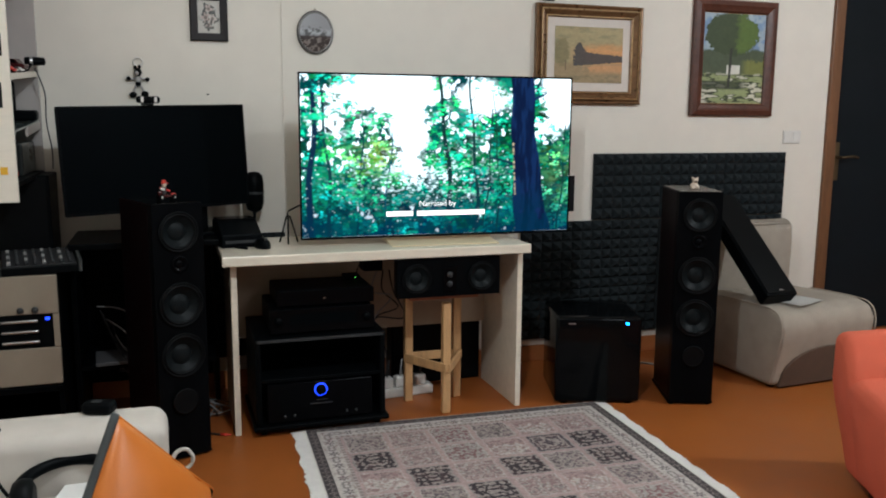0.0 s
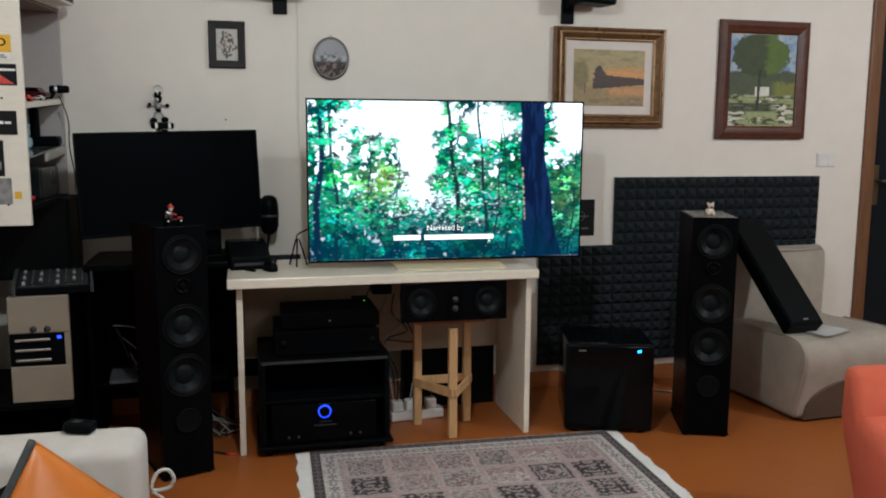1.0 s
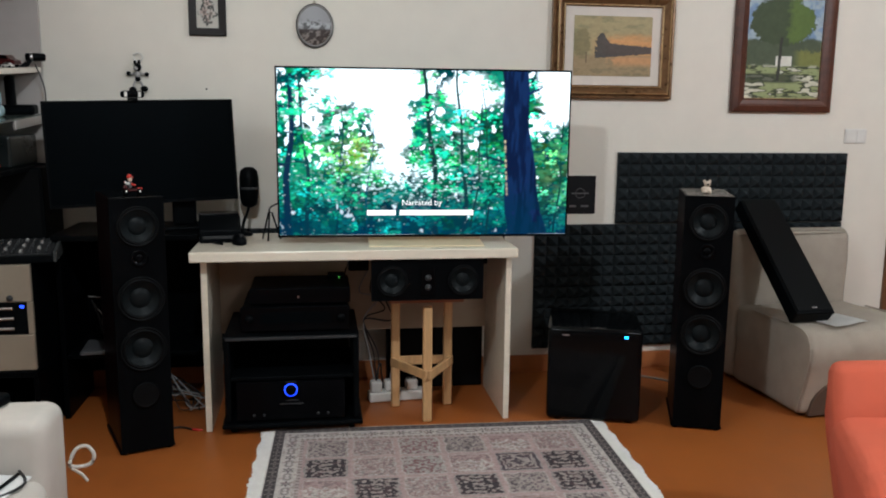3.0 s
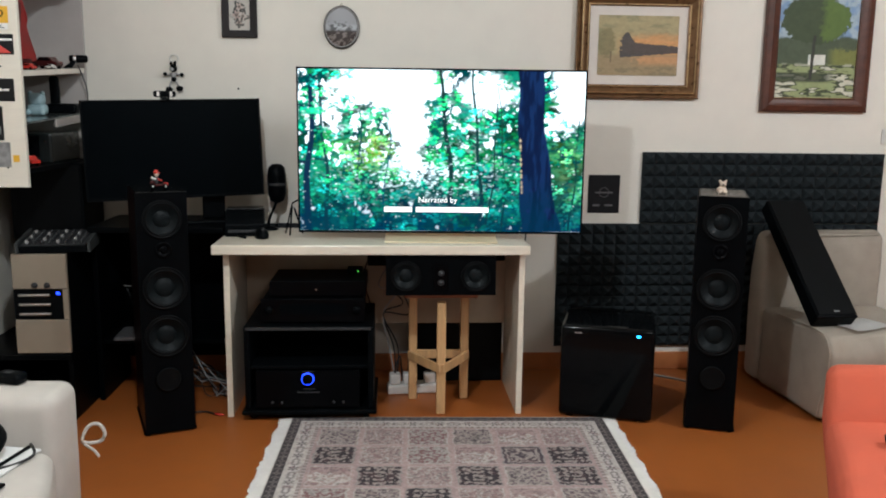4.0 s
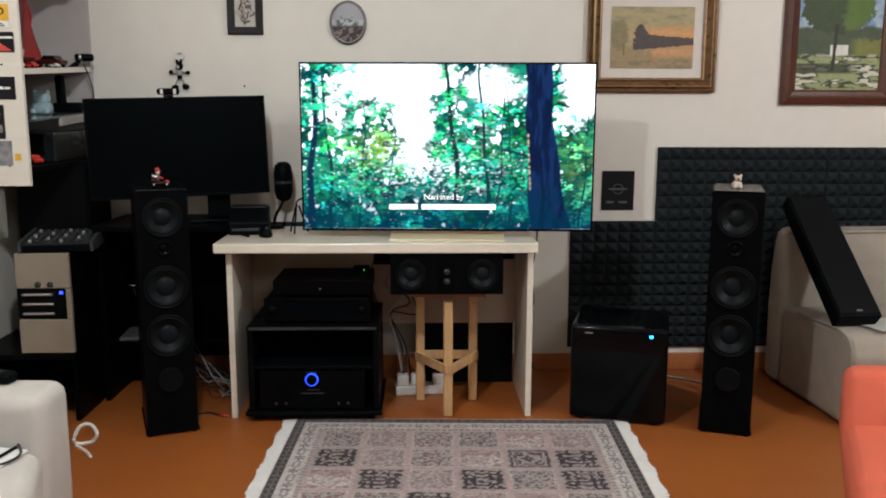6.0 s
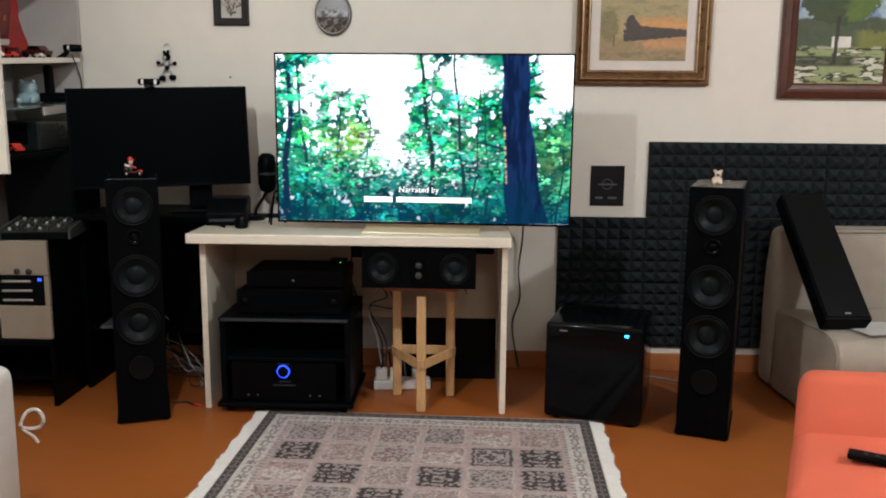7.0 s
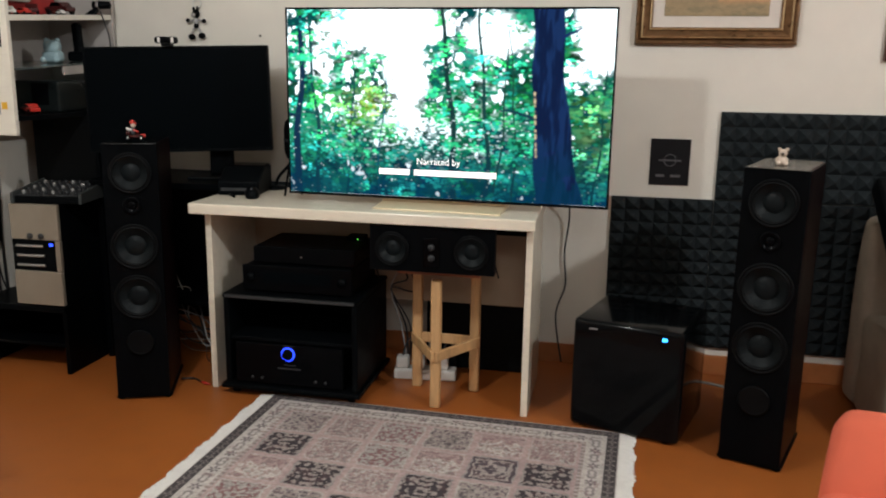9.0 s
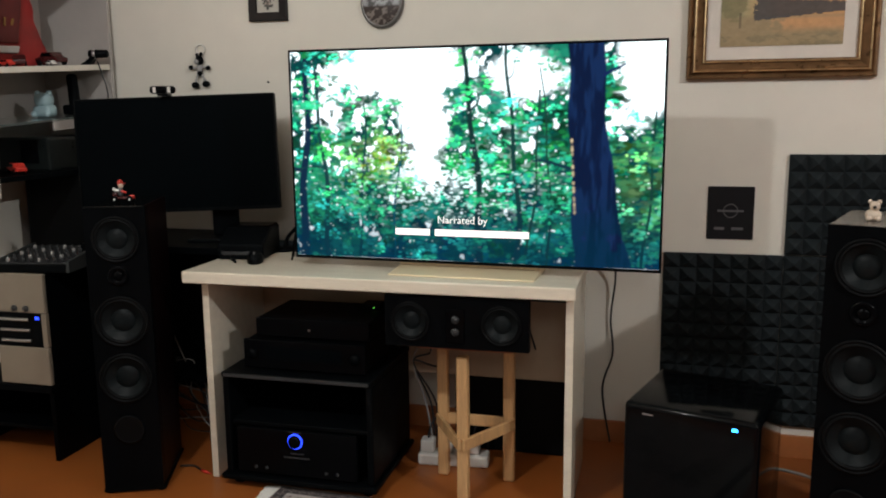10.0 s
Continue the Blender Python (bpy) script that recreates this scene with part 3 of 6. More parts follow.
def baffle(cells, along, half, depth=0.034, bm=None):
    """A front board with round holes. cells: (start, end, centre of the hole, radius) along x or z; half: (low, high) across."""
    out = bm or bmesh.new()
    n = 40
    put = (lambda a, c, y: (a, y, c)) if along == "x" else (lambda a, c, y: (c, y, a))
    lo, hi = half
    for s0, s1, sc_, r in cells:
        if not r:
            q = [out.verts.new(put(a, c, 0)) for a, c in ((s0, lo), (s1, lo), (s1, hi), (s0, hi))]
            out.faces.new(q)
            continue
        mid_c = (lo + hi) / 2
        inner, outer, back = [], [], []
        for i in range(n):
            t = 2 * math.pi * (i + 0.5) / n
            ca, sa = math.cos(t), math.sin(t)
            ka = ((s1 - sc_) if ca > 0 else (sc_ - s0)) / max(abs(ca), 1e-6)
            kc = (hi - mid_c) / max(abs(sa), 1e-6)
            k = min(ka, kc)
            inner.append(out.verts.new(put(sc_ + r * ca, mid_c + r * sa, 0)))
            back.append(out.verts.new(put(sc_ + r * ca, mid_c + r * sa, depth)))
            outer.append(out.verts.new(put(sc_ + k * ca, mid_c + k * sa, 0)))
        for i in range(n):
            j = (i + 1) % n
            out.faces.new((inner[i], inner[j], outer[j], outer[i]))
            out.faces.new((inner[i], inner[j], back[j], back[i]))
        for ca, sa in ((1, 1), (1, -1), (-1, 1), (-1, -1)):
            corner = out.verts.new(put(s1 if ca > 0 else s0, hi if sa > 0 else lo, 0))
            best = sorted(range(n), key=lambda i: (outer[i].co - corner.co).length)[:2]
            out.faces.new((corner, outer[best[0]], outer[best[1]]))
    a0, a1 = cells[0][0], cells[-1][1]
    bmesh.ops.remove_doubles(out, verts=out.verts[:], dist=1e-5)
    for p, q in (((a0, lo), (a1, lo)), ((a1, lo), (a1, hi)), ((a1, hi), (a0, hi)), ((a0, hi), (a0, lo))):
        out.faces.new([out.verts.new(put(*p, 0)), out.verts.new(put(*q, 0)), out.verts.new(put(*q, depth)), out.verts.new(put(*p, depth))])
    bmesh.ops.remove_doubles(out, verts=out.verts[:], dist=1e-5)
    return out


def tower():
    t = thing("tower_speaker", I4, "tall black floor-standing loudspeaker with four drivers", "loudspeaker", "tower speakers")
    w, d, h = 0.194, 0.33, 0.99
    part("cabinet", box(-w / 2, w / 2, 0.0305, d, 0.02, h, 0.004), REDWOOD, t, "dark cherry veneer cabinet")
    part("baffle", baffle([(0.02, 0.322, 0.2, 0), (0.322, 0.508, 0.415, 0.082), (0.508, 0.702, 0.61, 0.082), (0.702, 0.802, 0.75, 0), (0.802, h, 0.885, 0.072)], "z", (-w / 2, w / 2)), BLACKWOOD, t, "black front baffle", m=pose(0, -0.004, 0))
    part("top_edge", box(-w / 2 + 0.006, w / 2 - 0.006, 0.0, d - 0.01, h + 0.0005, h + 0.003, 0.001), LACQUER, t, "glossy black top")
    driver("midrange_driver", t, 0, 0.885, 0.076, -0.008)
    tw = part("tweeter", lathe([(0.033, -0.004), (0.033, 0.003), (0.024, 0.004), (0.018, -0.003), (0.0005, -0.0031)], 28), BLACKGLOSS, t, m=pose(0, -0.008, 0.765, 90, 0, 0))
    part("dome", lathe([(0.017, -0.003), (0.014, 0.002), (0.007, 0.004), (0.0005, 0.005)], 20), BLACKGLOSS, tw, "dark metal dome")
    driver("woofer", t, 0, 0.61, 0.086, -0.008)
    driver("woofer", t, 0, 0.415, 0.086, -0.008)
    part("bass_port", lathe([(0.052, 0.004), (0.045, 0.006), (0.038, 0.002), (0.034, -0.002), (0.0005, -0.0025)], 28), RUBBER, t, m=pose(0, -0.008, 0.235, 90, 0, 0))
    part("plinth", box(-w / 2 - 0.006, w / 2 + 0.006, 0.0, d + 0.005, 0.009, 0.0195, 0.003), BLACK, t)
    for x in (-0.085, 0.085):
        for y in (0.02, d - 0.02):
            part("foot", lathe([(0.008, 0.0), (0.013, 0.003), (0.013, 0.0088)], 14), BLACK, t, m=pose(x, y, 0))
    return t


first = tower()
first.matrix_world = pose(0.140, 3.296, 0) @ pose(0, 0, 0, 0, 0, 21.5)
right_tower = copy_thing(first, pose(2.368, 3.250, 0) @ pose(0, 0, 0, 0, 0, -20))
tagged(right_tower, "tall black floor-standing loudspeaker beside the acoustic foam", "loudspeaker")
for ch in right_tower.children:
    if ch.name.split(".")[0] == "top_edge":
        ch.data = ch.data.copy()
        ch.data.materials[0] = TOPTAN
        tagged(ch, "dusty pale top plate")

cs = thing("center_speaker", pose(1.246, 3.425, 0.548), "black centre loudspeaker with two woofers, on a wooden stool", "loudspeaker")
bm = prism([(-0.232, 0.031), (0.232, 0.031), (0.19, 0.22), (-0.19, 0.22)], 0, 0.165, 0.003, axis="z")
part("cabinet", bm, BLACKWOOD, cs)
part("baffle", baffle([(-0.232, -0.06, -0.147, 0.060), (-0.06, 0.06, 0.0, 0), (0.06, 0.232, 0.147, 0.060)], "x", (0.0, 0.165)), BLACKWOOD, cs)
driver("woofer", cs, -0.147, 0.0825, 0.064, -0.004)
driver("woofer", cs, 0.147, 0.0825, 0.064, -0.004)
tw = part("tweeter", box(-0.03, 0.03, -0.005, -0.001, 0.02, 0.13, 0.003), BLACKGLOSS, cs)
for z in (0.055, 0.095):
    part("dome", lathe([(0.014, 0.0), (0.012, 0.005), (0.006, 0.008), (0.0005, 0.009)], 18), GREYMETAL, tw, "dark metal dome", m=pose(0, -0.004, z, 90, 0, 0))

st = thing("stool", pose(1.254, 3.63, 0), "small three-legged pine stool with a reddish board on top", "stool")
legs = [(0.0, -0.14), (-0.118, 0.06), (0.118, 0.06)]
for x, y in legs:
    part("leg", box(x - 0.0195, x + 0.0195, y - 0.0175, y + 0.0175, 0, 0.506 if y < 0 else 0.514, 0.007, 3), PINE, st)
for a, b in ((0, 1), (0, 2), (1, 2)):
    p, q = Vector((*legs[a], 0.203)), Vector((*legs[b], 0.222))
    d = q - p
    mid = (p + q) / 2
    ang = math.degrees(math.atan2(d.y, d.x))
    off = pose(mid.x + 0.012 * (mid.x > 0.02) - 0.012 * (mid.x < -0.02), mid.y - 0.02 * (a == 0) + 0.0, mid.z, 0, 0, ang)
    part("brace", box(-d.length / 2 - 0.012, d.length / 2 + 0.012, -0.007, 0.007, -0.02, 0.02, 0.003), PINE, st, m=off)
part("board", box(-0.16, 0.16, -0.115, 0.11, 0.515, 0.546, 0.004), SEATRED, st, "reddish brown board")

sub = thing("subwoofer", pose(1.957, 3.383, 0) @ pose(0, 0, 0, 0, 0, -17.0), "glossy black subwoofer cube with a blue light", "subwoofer")
part("cabinet", box(-0.198, 0.198, 0.0, 0.38, 0.010, 0.414, 0.017, 4), PIANO, sub, smooth=True)
part("led", box(0.121, 0.137, -0.0012, 0.001, 0.379, 0.389, 0.002), CYAN, sub, "light blue indicator")
part("badge", box(-0.140, -0.108, -0.0008, 0.001, 0.381, 0.386, 0.0004), CHROME, sub, "small silvery badge")
for x in (-0.15, 0.15):
    for y in (0.04, 0.33):
        part("foot", lathe([(0.018, 0), (0.02, 0.004), (0.018, 0.0095)], 14), RUBBER, sub, m=pose(x, y, 0))

# ---- hi-fi rack under the desk ----
rack = thing("hifi_rack", pose(0.69, 3.43, 0), "low black hi-fi rack on castors, under the desk", "rack")
for s in (-1, 1):
    part("side_panel", box(s * 0.272, s * 0.248, 0.0, 0.42, 0.05, 0.395, 0.006), BLACK, rack)
part("top_shelf", box(-0.272, 0.272, -0.006, 0.43, 0.396, 0.414, 0.004), BLACK, rack)
part("front_edge", box(-0.262, 0.262, -0.0095, -0.0065, 0.399, 0.411, 0.001), GREYMETAL, rack, "grey front edge strip")
part("middle_shelf", box(-0.247, 0.247, 0.01, 0.41, 0.225, 0.24, 0.003), BLACK, rack)
part("base", box(-0.285, 0.285, -0.02, 0.43, 0.03, 0.0495, 0.006), BLACK, rack)
part("back_panel", box(-0.247, 0.247, 0.405, 0.418, 0.05, 0.395, 0.001), BLACK, rack)
for x in (-0.24, 0.24):
    for y in (0.03, 0.37):
        part("castor", lathe([(0.014, -0.012), (0.0148, -0.008), (0.0148, 0.008), (0.014, 0.012)], 16), RUBBER, rack, m=pose(x, y, 0.0152, 0, 90, 0))
amp = thing("amplifier", pose(0.683, 3.428, 0.0505), "black amplifier with a glowing blue ring, in the rack", "amplifier")
part("case", box(-0.215, 0.215, 0.012, 0.38, 0.008, 0.168, 0.004), BLACK, amp)
part("front_panel", box(-0.22, 0.22, 0.0, 0.0115, 0.006, 0.17, 0.004), BLACKGLOSS, amp)
part("knob", lathe([(0.022, 0), (0.022, 0.012), (0.019, 0.015), (0.0005, 0.015)], 28), BLACK, amp, m=pose(0, 0, 0.135, 90, 0, 0))
bm = tube([(0.025 * math.cos(a), -0.003, 0.135 + 0.025 * math.sin(a)) for a in np.linspace(0, 2 * math.pi, 13)[:-1]], 0.0028, 6, 3, closed=True)
part("ring_light", bm, BLUE, amp, "glowing blue ring")
for x0, x1, z, hgt in ((-0.022, 0.024, 0.169, 0.004), (-0.02, 0.03, 0.092, 0.004), (-0.045, 0.05, 0.078, 0.006)):
    part("marking", box(x0, x1, -0.0012, -0.0002, z - hgt, z), GREYMETAL, amp, "small grey marking")
for x in (-0.15, -0.11, 0.11, 0.15):
    part("button", lathe([(0.006, 0), (0.006, 0.005), (0.0005, 0.006)], 12), GREYMETAL, amp, m=pose(x, 0.0, 0.03, 90, 0, 0))
for x in (-0.18, 0.18):
    part("foot", box(x - 0.02, x + 0.02, 0.02, 0.35, 0.0, 0.0075, 0.002), RUBBER, amp)
rec = thing("av_receiver", pose(0.705, 3.47, 0.415), "wide black audio receiver on top of the rack", "receiver")
part("case", box(-0.215, 0.215, 0.012, 0.35, 0.008, 0.105, 0.004), BLACK, rec)
part("front_panel", box(-0.22, 0.22, 0.0, 0.0115, 0.006, 0.108, 0.004), BLACKGLOSS, rec)
part("display", box(-0.14, 0.14, -0.0014, -0.0003, 0.04, 0.085, 0.0004), SCREENOFF, rec, "dark display window")
for x in (-0.185, 0.185):
    part("knob", lathe([(0.017, 0), (0.017, 0.012), (0.0005, 0.013)], 22), BLACK, rec, m=pose(x, 0, 0.06, 90, 0, 0))
    part("foot", box(x - 0.02, x + 0.02, 0.02, 0.33, 0.0, 0.0075, 0.002), RUBBER, rec)
play = thing("disc_player", pose(0.725, 3.50, 0.524), "slim black disc player on the receiver", "disc player")
part("case", box(-0.205, 0.205, 0.008, 0.28, 0.006, 0.068, 0.006), BLACK, play)
part("front_panel", box(-0.205, 0.205, 0.0, 0.0075, 0.005, 0.068, 0.003), BLACKGLOSS, play)
part("led", box(-0.012, -0.004, -0.001, 0.001, 0.03, 0.036), CHROME, play)
for x in (-0.16, 0.16):
    part("foot", box(x - 0.02, x + 0.02, 0.02, 0.25, 0.0, 0.0055, 0.001), RUBBER, play)
rt = thing("network_box", pose(0.875, 3.70, 0.5925), "tiny black network box with a green light, on the disc player", "network box")
part("case", box(-0.035, 0.035, -0.02, 0.05, 0.0, 0.02, 0.003), BLACK, rt)
part("led", box(0.010, 0.016, -0.0215, -0.0195, 0.007, 0.012, 0.001), GREEN, rt, "green indicator light")

# ---- monitor, its desk and the things on it ----
bd = thing("side_desk", pose(0.02, 3.9, 0), "black side desk with a lower shelf, against the wall", "desk")
part("top", box(-0.30, 0.285, -0.25, 0.19, 0.775, 0.80, 0.004), BLACKWOOD, bd)
for x in (-0.288, 0.273):
    part("side_panel", box(x - 0.011, x + 0.011, -0.2 if x < 0 else 0.05, 0.185, 0, 0.774, 0.002), BLACKWOOD, bd)
part("lower_shelf", box(-0.276, 0.261, -0.19, 0.18, 0.262, 0.280, 0.002), BLACKWOOD, bd)
part("back_panel", box(-0.276, 0.26, 0.165, 0.18, 0.10, 0.774, 0.001), BLACKWOOD, bd)
single("folded_paper", box(-0.09, 0.09, -0.10, 0.10, 0, 0.014, 0.002), PEWTER, pose(-0.12, 3.80, 0.2805, 0, 0, 5), "grey folded paper on the lower shelf", "paper")

mon = thing("monitor", pose(0.093, 3.772, 0.801) @ pose(0, 0, 0, 0, 0, 15), "large black computer monitor, switched off", "monitor")
tilt = pose(-0.004, 0, 0.115, -3, -1.5, 0)
part("housing", box(-0.378, 0.378, 0.004, 0.035, 0, 0.435, 0.006), BLACK, mon, m=tilt)
part("screen", box(-0.370, 0.370, -0.0005, 0.0035, 0.012, 0.427, 0.001), SCREENOFF, mon, "dark switched-off screen", m=tilt)
bm = box(-0.378, 0.378, -0.003, 0.0035, 0, 0.0115, 0.001)
box(-0.378, 0.378, -0.003, 0.0035, 0.4275, 0.435, 0.001, bm=bm)
for s in (-1, 1):
    box(s * 0.378, s * 0.3705, -0.003, 0.0035, 0.0115, 0.4275, 0.001, bm=bm)
part("bezel", bm, BLACK, mon, m=tilt)
part("neck", box(0.10, 0.20, 0.045, 0.075, 0.012, 0.30, 0.008), BLACK, mon)
part("base", box(0.02, 0.28, -0.03, 0.16, 0, 0.0115, 0.004), BLACK, mon)

web = thing("webcam", mon.matrix_world @ pose(-0.045, 0.0, 0.552), "black webcam with two white-ringed ends, clipped on the monitor", "webcam")
part("body", box(-0.047, 0.047, -0.015, 0.015, 0.006, 0.034, 0.011, 3), BLACK, web, smooth=True)
for x in (-0.027, 0.027):
    part("light_band", box(x - 0.006, x + 0.006, -0.0165, -0.012, 0.009, 0.031, 0.003), WHITEPL, web, "white band")
part("lens", lathe([(0.009, 0), (0.009, 0.005), (0.004, 0.006), (0.0005, 0.004)], 18), BLACKGLOSS, web, m=pose(0, -0.014, 0.02, 90, 0, 0))
part("clip", box(-0.02, 0.02, -0.010, 0.042, -0.003, 0.0055, 0.002), BLACK, web)

mic = thing("microphone", pose(0.47, 3.86, 0.7635), "black oval studio microphone on a short desk stand", "microphone")
part("base", lathe([(0.045, 0), (0.045, 0.008), (0.036, 0.013), (0.012, 0.016)], 28), BLACK, mic)
part("post", tube([(0, 0, 0.014), (0.002, 0.03, 0.05), (0.012, 0.11, 0.085), (0.02, 0.165, 0.12)], 0.007, 8, 5), BLACK, mic)
part("head", lathe([(0.012, 0.105), (0.034, 0.118), (0.043, 0.15), (0.044, 0.24), (0.038, 0.275), (0.022, 0.290), (0.0005, 0.293)], 26), BLACK, mic, smooth=True, m=pose(0.02, 0.165, 0))
part("rim", lathe([(0.0445, 0.19), (0.0455, 0.193), (0.0455, 0.199), (0.0445, 0.202)], 26, caps=False), GREYMETAL, mic, m=pose(0.02, 0.165, 0))
tri = thing("mini_tripod", pose(0.60, 3.70, 0.7635), "tiny black tripod on the desk", "tripod")
for a in (20, 140, 260):
    c, s = math.cos(radians(a)), math.sin(radians(a))
    part("leg", tube([(0.045 * c, 0.045 * s, 0.004), (0.008 * c, 0.008 * s, 0.12)], 0.004, 6, 2), BLACK, tri)
part("arm", tube([(0, 0, 0.118), (0.0, 0.0, 0.14), (0.045, -0.01, 0.165), (0.08, -0.012, 0.185)], 0.004, 6, 4), BLACK, tri)
bx = thing("docking_box", pose(0.385, 3.74, 0.7635) @ pose(0, 0, 0, 0, 0, 8), "black angular device with a slanted front, on the desk", "device")
part("body", prism([(-0.10, 0.0), (0.10, 0.0), (0.10, 0.105), (0.0, 0.105), (-0.10, 0.055)], -0.085, 0.085, 0.006), BLACK, bx)
part("lid", box(-0.08, 0.08, -0.005, 0.095, 0.1055, 0.112, 0.003), BLACKGLOSS, bx)
part("front_strip", box(-0.07, 0.07, -0.103, -0.0995, 0.018, 0.03, 0.001), GREYMETAL, bx)
ms = thing("computer_mouse", pose(0.478, 3.60, 0.7635) @ pose(0, 0, 0, 0, 0, 20), "black wireless mouse on the desk", "mouse")
part("shell", ball(0.034, sx=0.85, sy=1.45, sz=1.0, u=20, v=12), BLACK, ms, m=pose(0, 0, 0.012))
part("wheel", lathe([(0.008, -0.004), (0.008, 0.004)], 12), GREYMETAL, ms, m=pose(0, -0.028, 0.038, 0, 90, 0))
for v_ in ms.children[0].data.vertices:
    v_.co.z = max(v_.co.z, -0.0115)
single("pen", tube([(0, 0, 0.0055), (0.045, -0.055, 0.0055)], 0.005, 8, 2), BLACK, pose(0.368, 3.63, 0.7635), "black stylus lying on the desk", "pen")

# ---- computer on its stand ----
ps = thing("computer_stand", pose(-0.42, 3.46, 0), "low black open stand under the computer case", "stand")
part("top", box(-0.31, 0.125, -0.01, 0.55, 0.268, 0.292, 0.003), BLACKWOOD, ps)
part("back_panel", box(-0.29, 0.104, 0.515, 0.53, 0.0, 0.2675), BLACKWOOD, ps)
for x in (-0.30, 0.115):
    part("side_panel", box(x - 0.01, x + 0.01, 0.0, 0.54, 0, 0.2675, 0.002), BLACKWOOD, ps)
part("shelf", box(-0.289, 0.104, 0.02, 0.514, 0.11, 0.125, 0.002), BLACKWOOD, ps)
pc = thing("computer_case", pose(-0.408, 3.455, 0.2925), "black computer case with a beige front, on a low stand", "computer")
part("body", box(-0.108, 0.108, 0.02, 0.46, 0.004, 0.425, 0.004), BLACK, pc)
part("lower_front", box(-0.11, 0.11, 0.0, 0.0195, 0.004, 0.148, 0.005), PCBEIGE, pc, "beige lower front")
part("upper_front", box(-0.11, 0.11, 0.0, 0.0195, 0.278, 0.425, 0.005), PCBEIGE, pc, "beige upper front")
bay = part("drive_panel", box(-0.11, 0.088, 0.004, 0.0195, 0.149, 0.277, 0.002), BLACK, pc)
for z in (0.172, 0.212, 0.252):
    part("bay_bar", tube([(-0.088, 0.001, z), (0.0, -0.004, z + 0.002), (0.038, 0.001, z + 0.001)], 0.006, 8, 5), CHROME, bay, "curved silvery bar")
part("side_strip", box(0.0885, 0.11, 0.002, 0.0195, 0.149, 0.277, 0.002), PCBEIGE, pc)
part("led", box(0.062, 0.078, 0.001, 0.005, 0.254, 0.266, 0.002), BLUE, pc, "blue power light")
for x in (-0.02, 0.03):
    part("button", lathe([(0.012, 0), (0.012, 0.006), (0.0005, 0.007)], 16), GREYMETAL, pc, m=pose(x, 0.0, 0.295, 90, 0, 0))
for x in (-0.09, 0.09):
    part("foot", box(x - 0.01, x + 0.01, 0.03, 0.43, 0, 0.0035), RUBBER, pc)
mx = thing("audio_mixer", pose(-0.375, 3.60, 0.719) @ pose(0, 0, 0, 0, 0, 10), "small grey audio mixer full of knobs, on the computer case", "mixer")
part("body", prism([(-0.13, 0.0), (0.13, 0.0), (0.13, 0.055), (-0.13, 0.03)], -0.13, 0.13, 0.004), BLACK, mx)
part("panel", prism([(-0.125, 0.0315), (0.125, 0.0555), (0.125, 0.0585), (-0.125, 0.0345)], -0.125, 0.125), GREYMETAL, mx, "grey control panel")
for s in (-1, 1):
    part("side_cheek", prism([(-0.135, 0.0), (0.135, 0.0), (0.135, 0.07), (-0.135, 0.044)], s * 0.132, s * 0.145, 0.003), DARKGREY, mx, "pale plastic cheek")
for i in range(8):
    for j in range(5):
        y = -0.10 + 0.045 * j
        part("knob", lathe([(0.008, 0), (0.0065, 0.014), (0.0005, 0.0145)], 8), GREYMETAL if (i + 2 * j) % 4 else CABLEW, mx, m=pose(-0.105 + 0.03 * i, y, 0.034 + (y + 0.125) * 0.096))
bb = thing("black_speaker_box", pose(-0.50, 3.93, 0.719), "plain black box standing behind the mixer", "box")
part("body", box(-0.17, 0.15, -0.09, 0.17, 0.0, 0.345, 0.006), BLACK, bb)
part("front_cloth", box(-0.16, 0.14, -0.096, -0.0905, 0.01, 0.335, 0.003), RUBBER, bb)

# ---- wall shelf unit ----
su = thing("wall_shelf_unit", pose(-0.395, 3.39, 0), "white wall-hung shelf unit with stickers on its end panel", "shelf unit")
SD = -0.335
part("end_panel", box(SD, 0, 0, 0.02, 0.997, 2.35, 0.0015), WHITELAM, su)
part("far_panel", box(SD, 0, 0.69, 0.708, 0.997, 2.35, 0.0015), GREYLAM, su, "grey-white far panel")
TILT = math.degrees(math.atan(0.0597))


def on_shelf(x, y, turn=0.0, base=1.451):
    """A stand on one of the boards, which slope up a little towards the wall."""
    return pose(x, y, base + 0.0006 + (y - 3.411) * 0.0597) @ pose(0, 0, 0, TILT, 0, 0) @ pose(0, 0, 0, 0, 0, turn)


def board(name, base, thick, material, label=""):
    return part(name, box(SD + 0.007, -0.002, 0.0, 0.666, -thick, 0.0, 0.0015), material, su, label, m=pose(0, 0.021, base, TILT, 0, 0))


board("shelf", 1.451, 0.022, WHITELAM)
board("shelf", 1.845, 0.020, BROWNLAM, "brown board shelf")
part("shelf_lip", box(-0.0015, 0.012, 0.0, 0.665, -0.008, 0.014, 0.002), WHITELAM, su, "white lip of the upper shelf", m=pose(0, 0.021, 1.845, TILT, 0, 0))
part("shelf", box(SD, -0.002, 0.021, 0.689, 1.05, 1.07, 0.0015), BLACK, su, "black bottom shelf")
board("glass_shelf", 1.251, 0.008, glass, "clear glass shelf")
part("glass_lip", box(-0.012, -0.003, 0.30, 0.665, -0.044, -0.0085, 0.002), GREYLAM, su, "pale grey strip under the glass edge", m=pose(0, 0.021, 1.251, TILT, 0, 0))
part("back_panel", box(SD, SD + 0.006, 0.021, 0.689, 1.08, 2.35), GREYLAM, su)
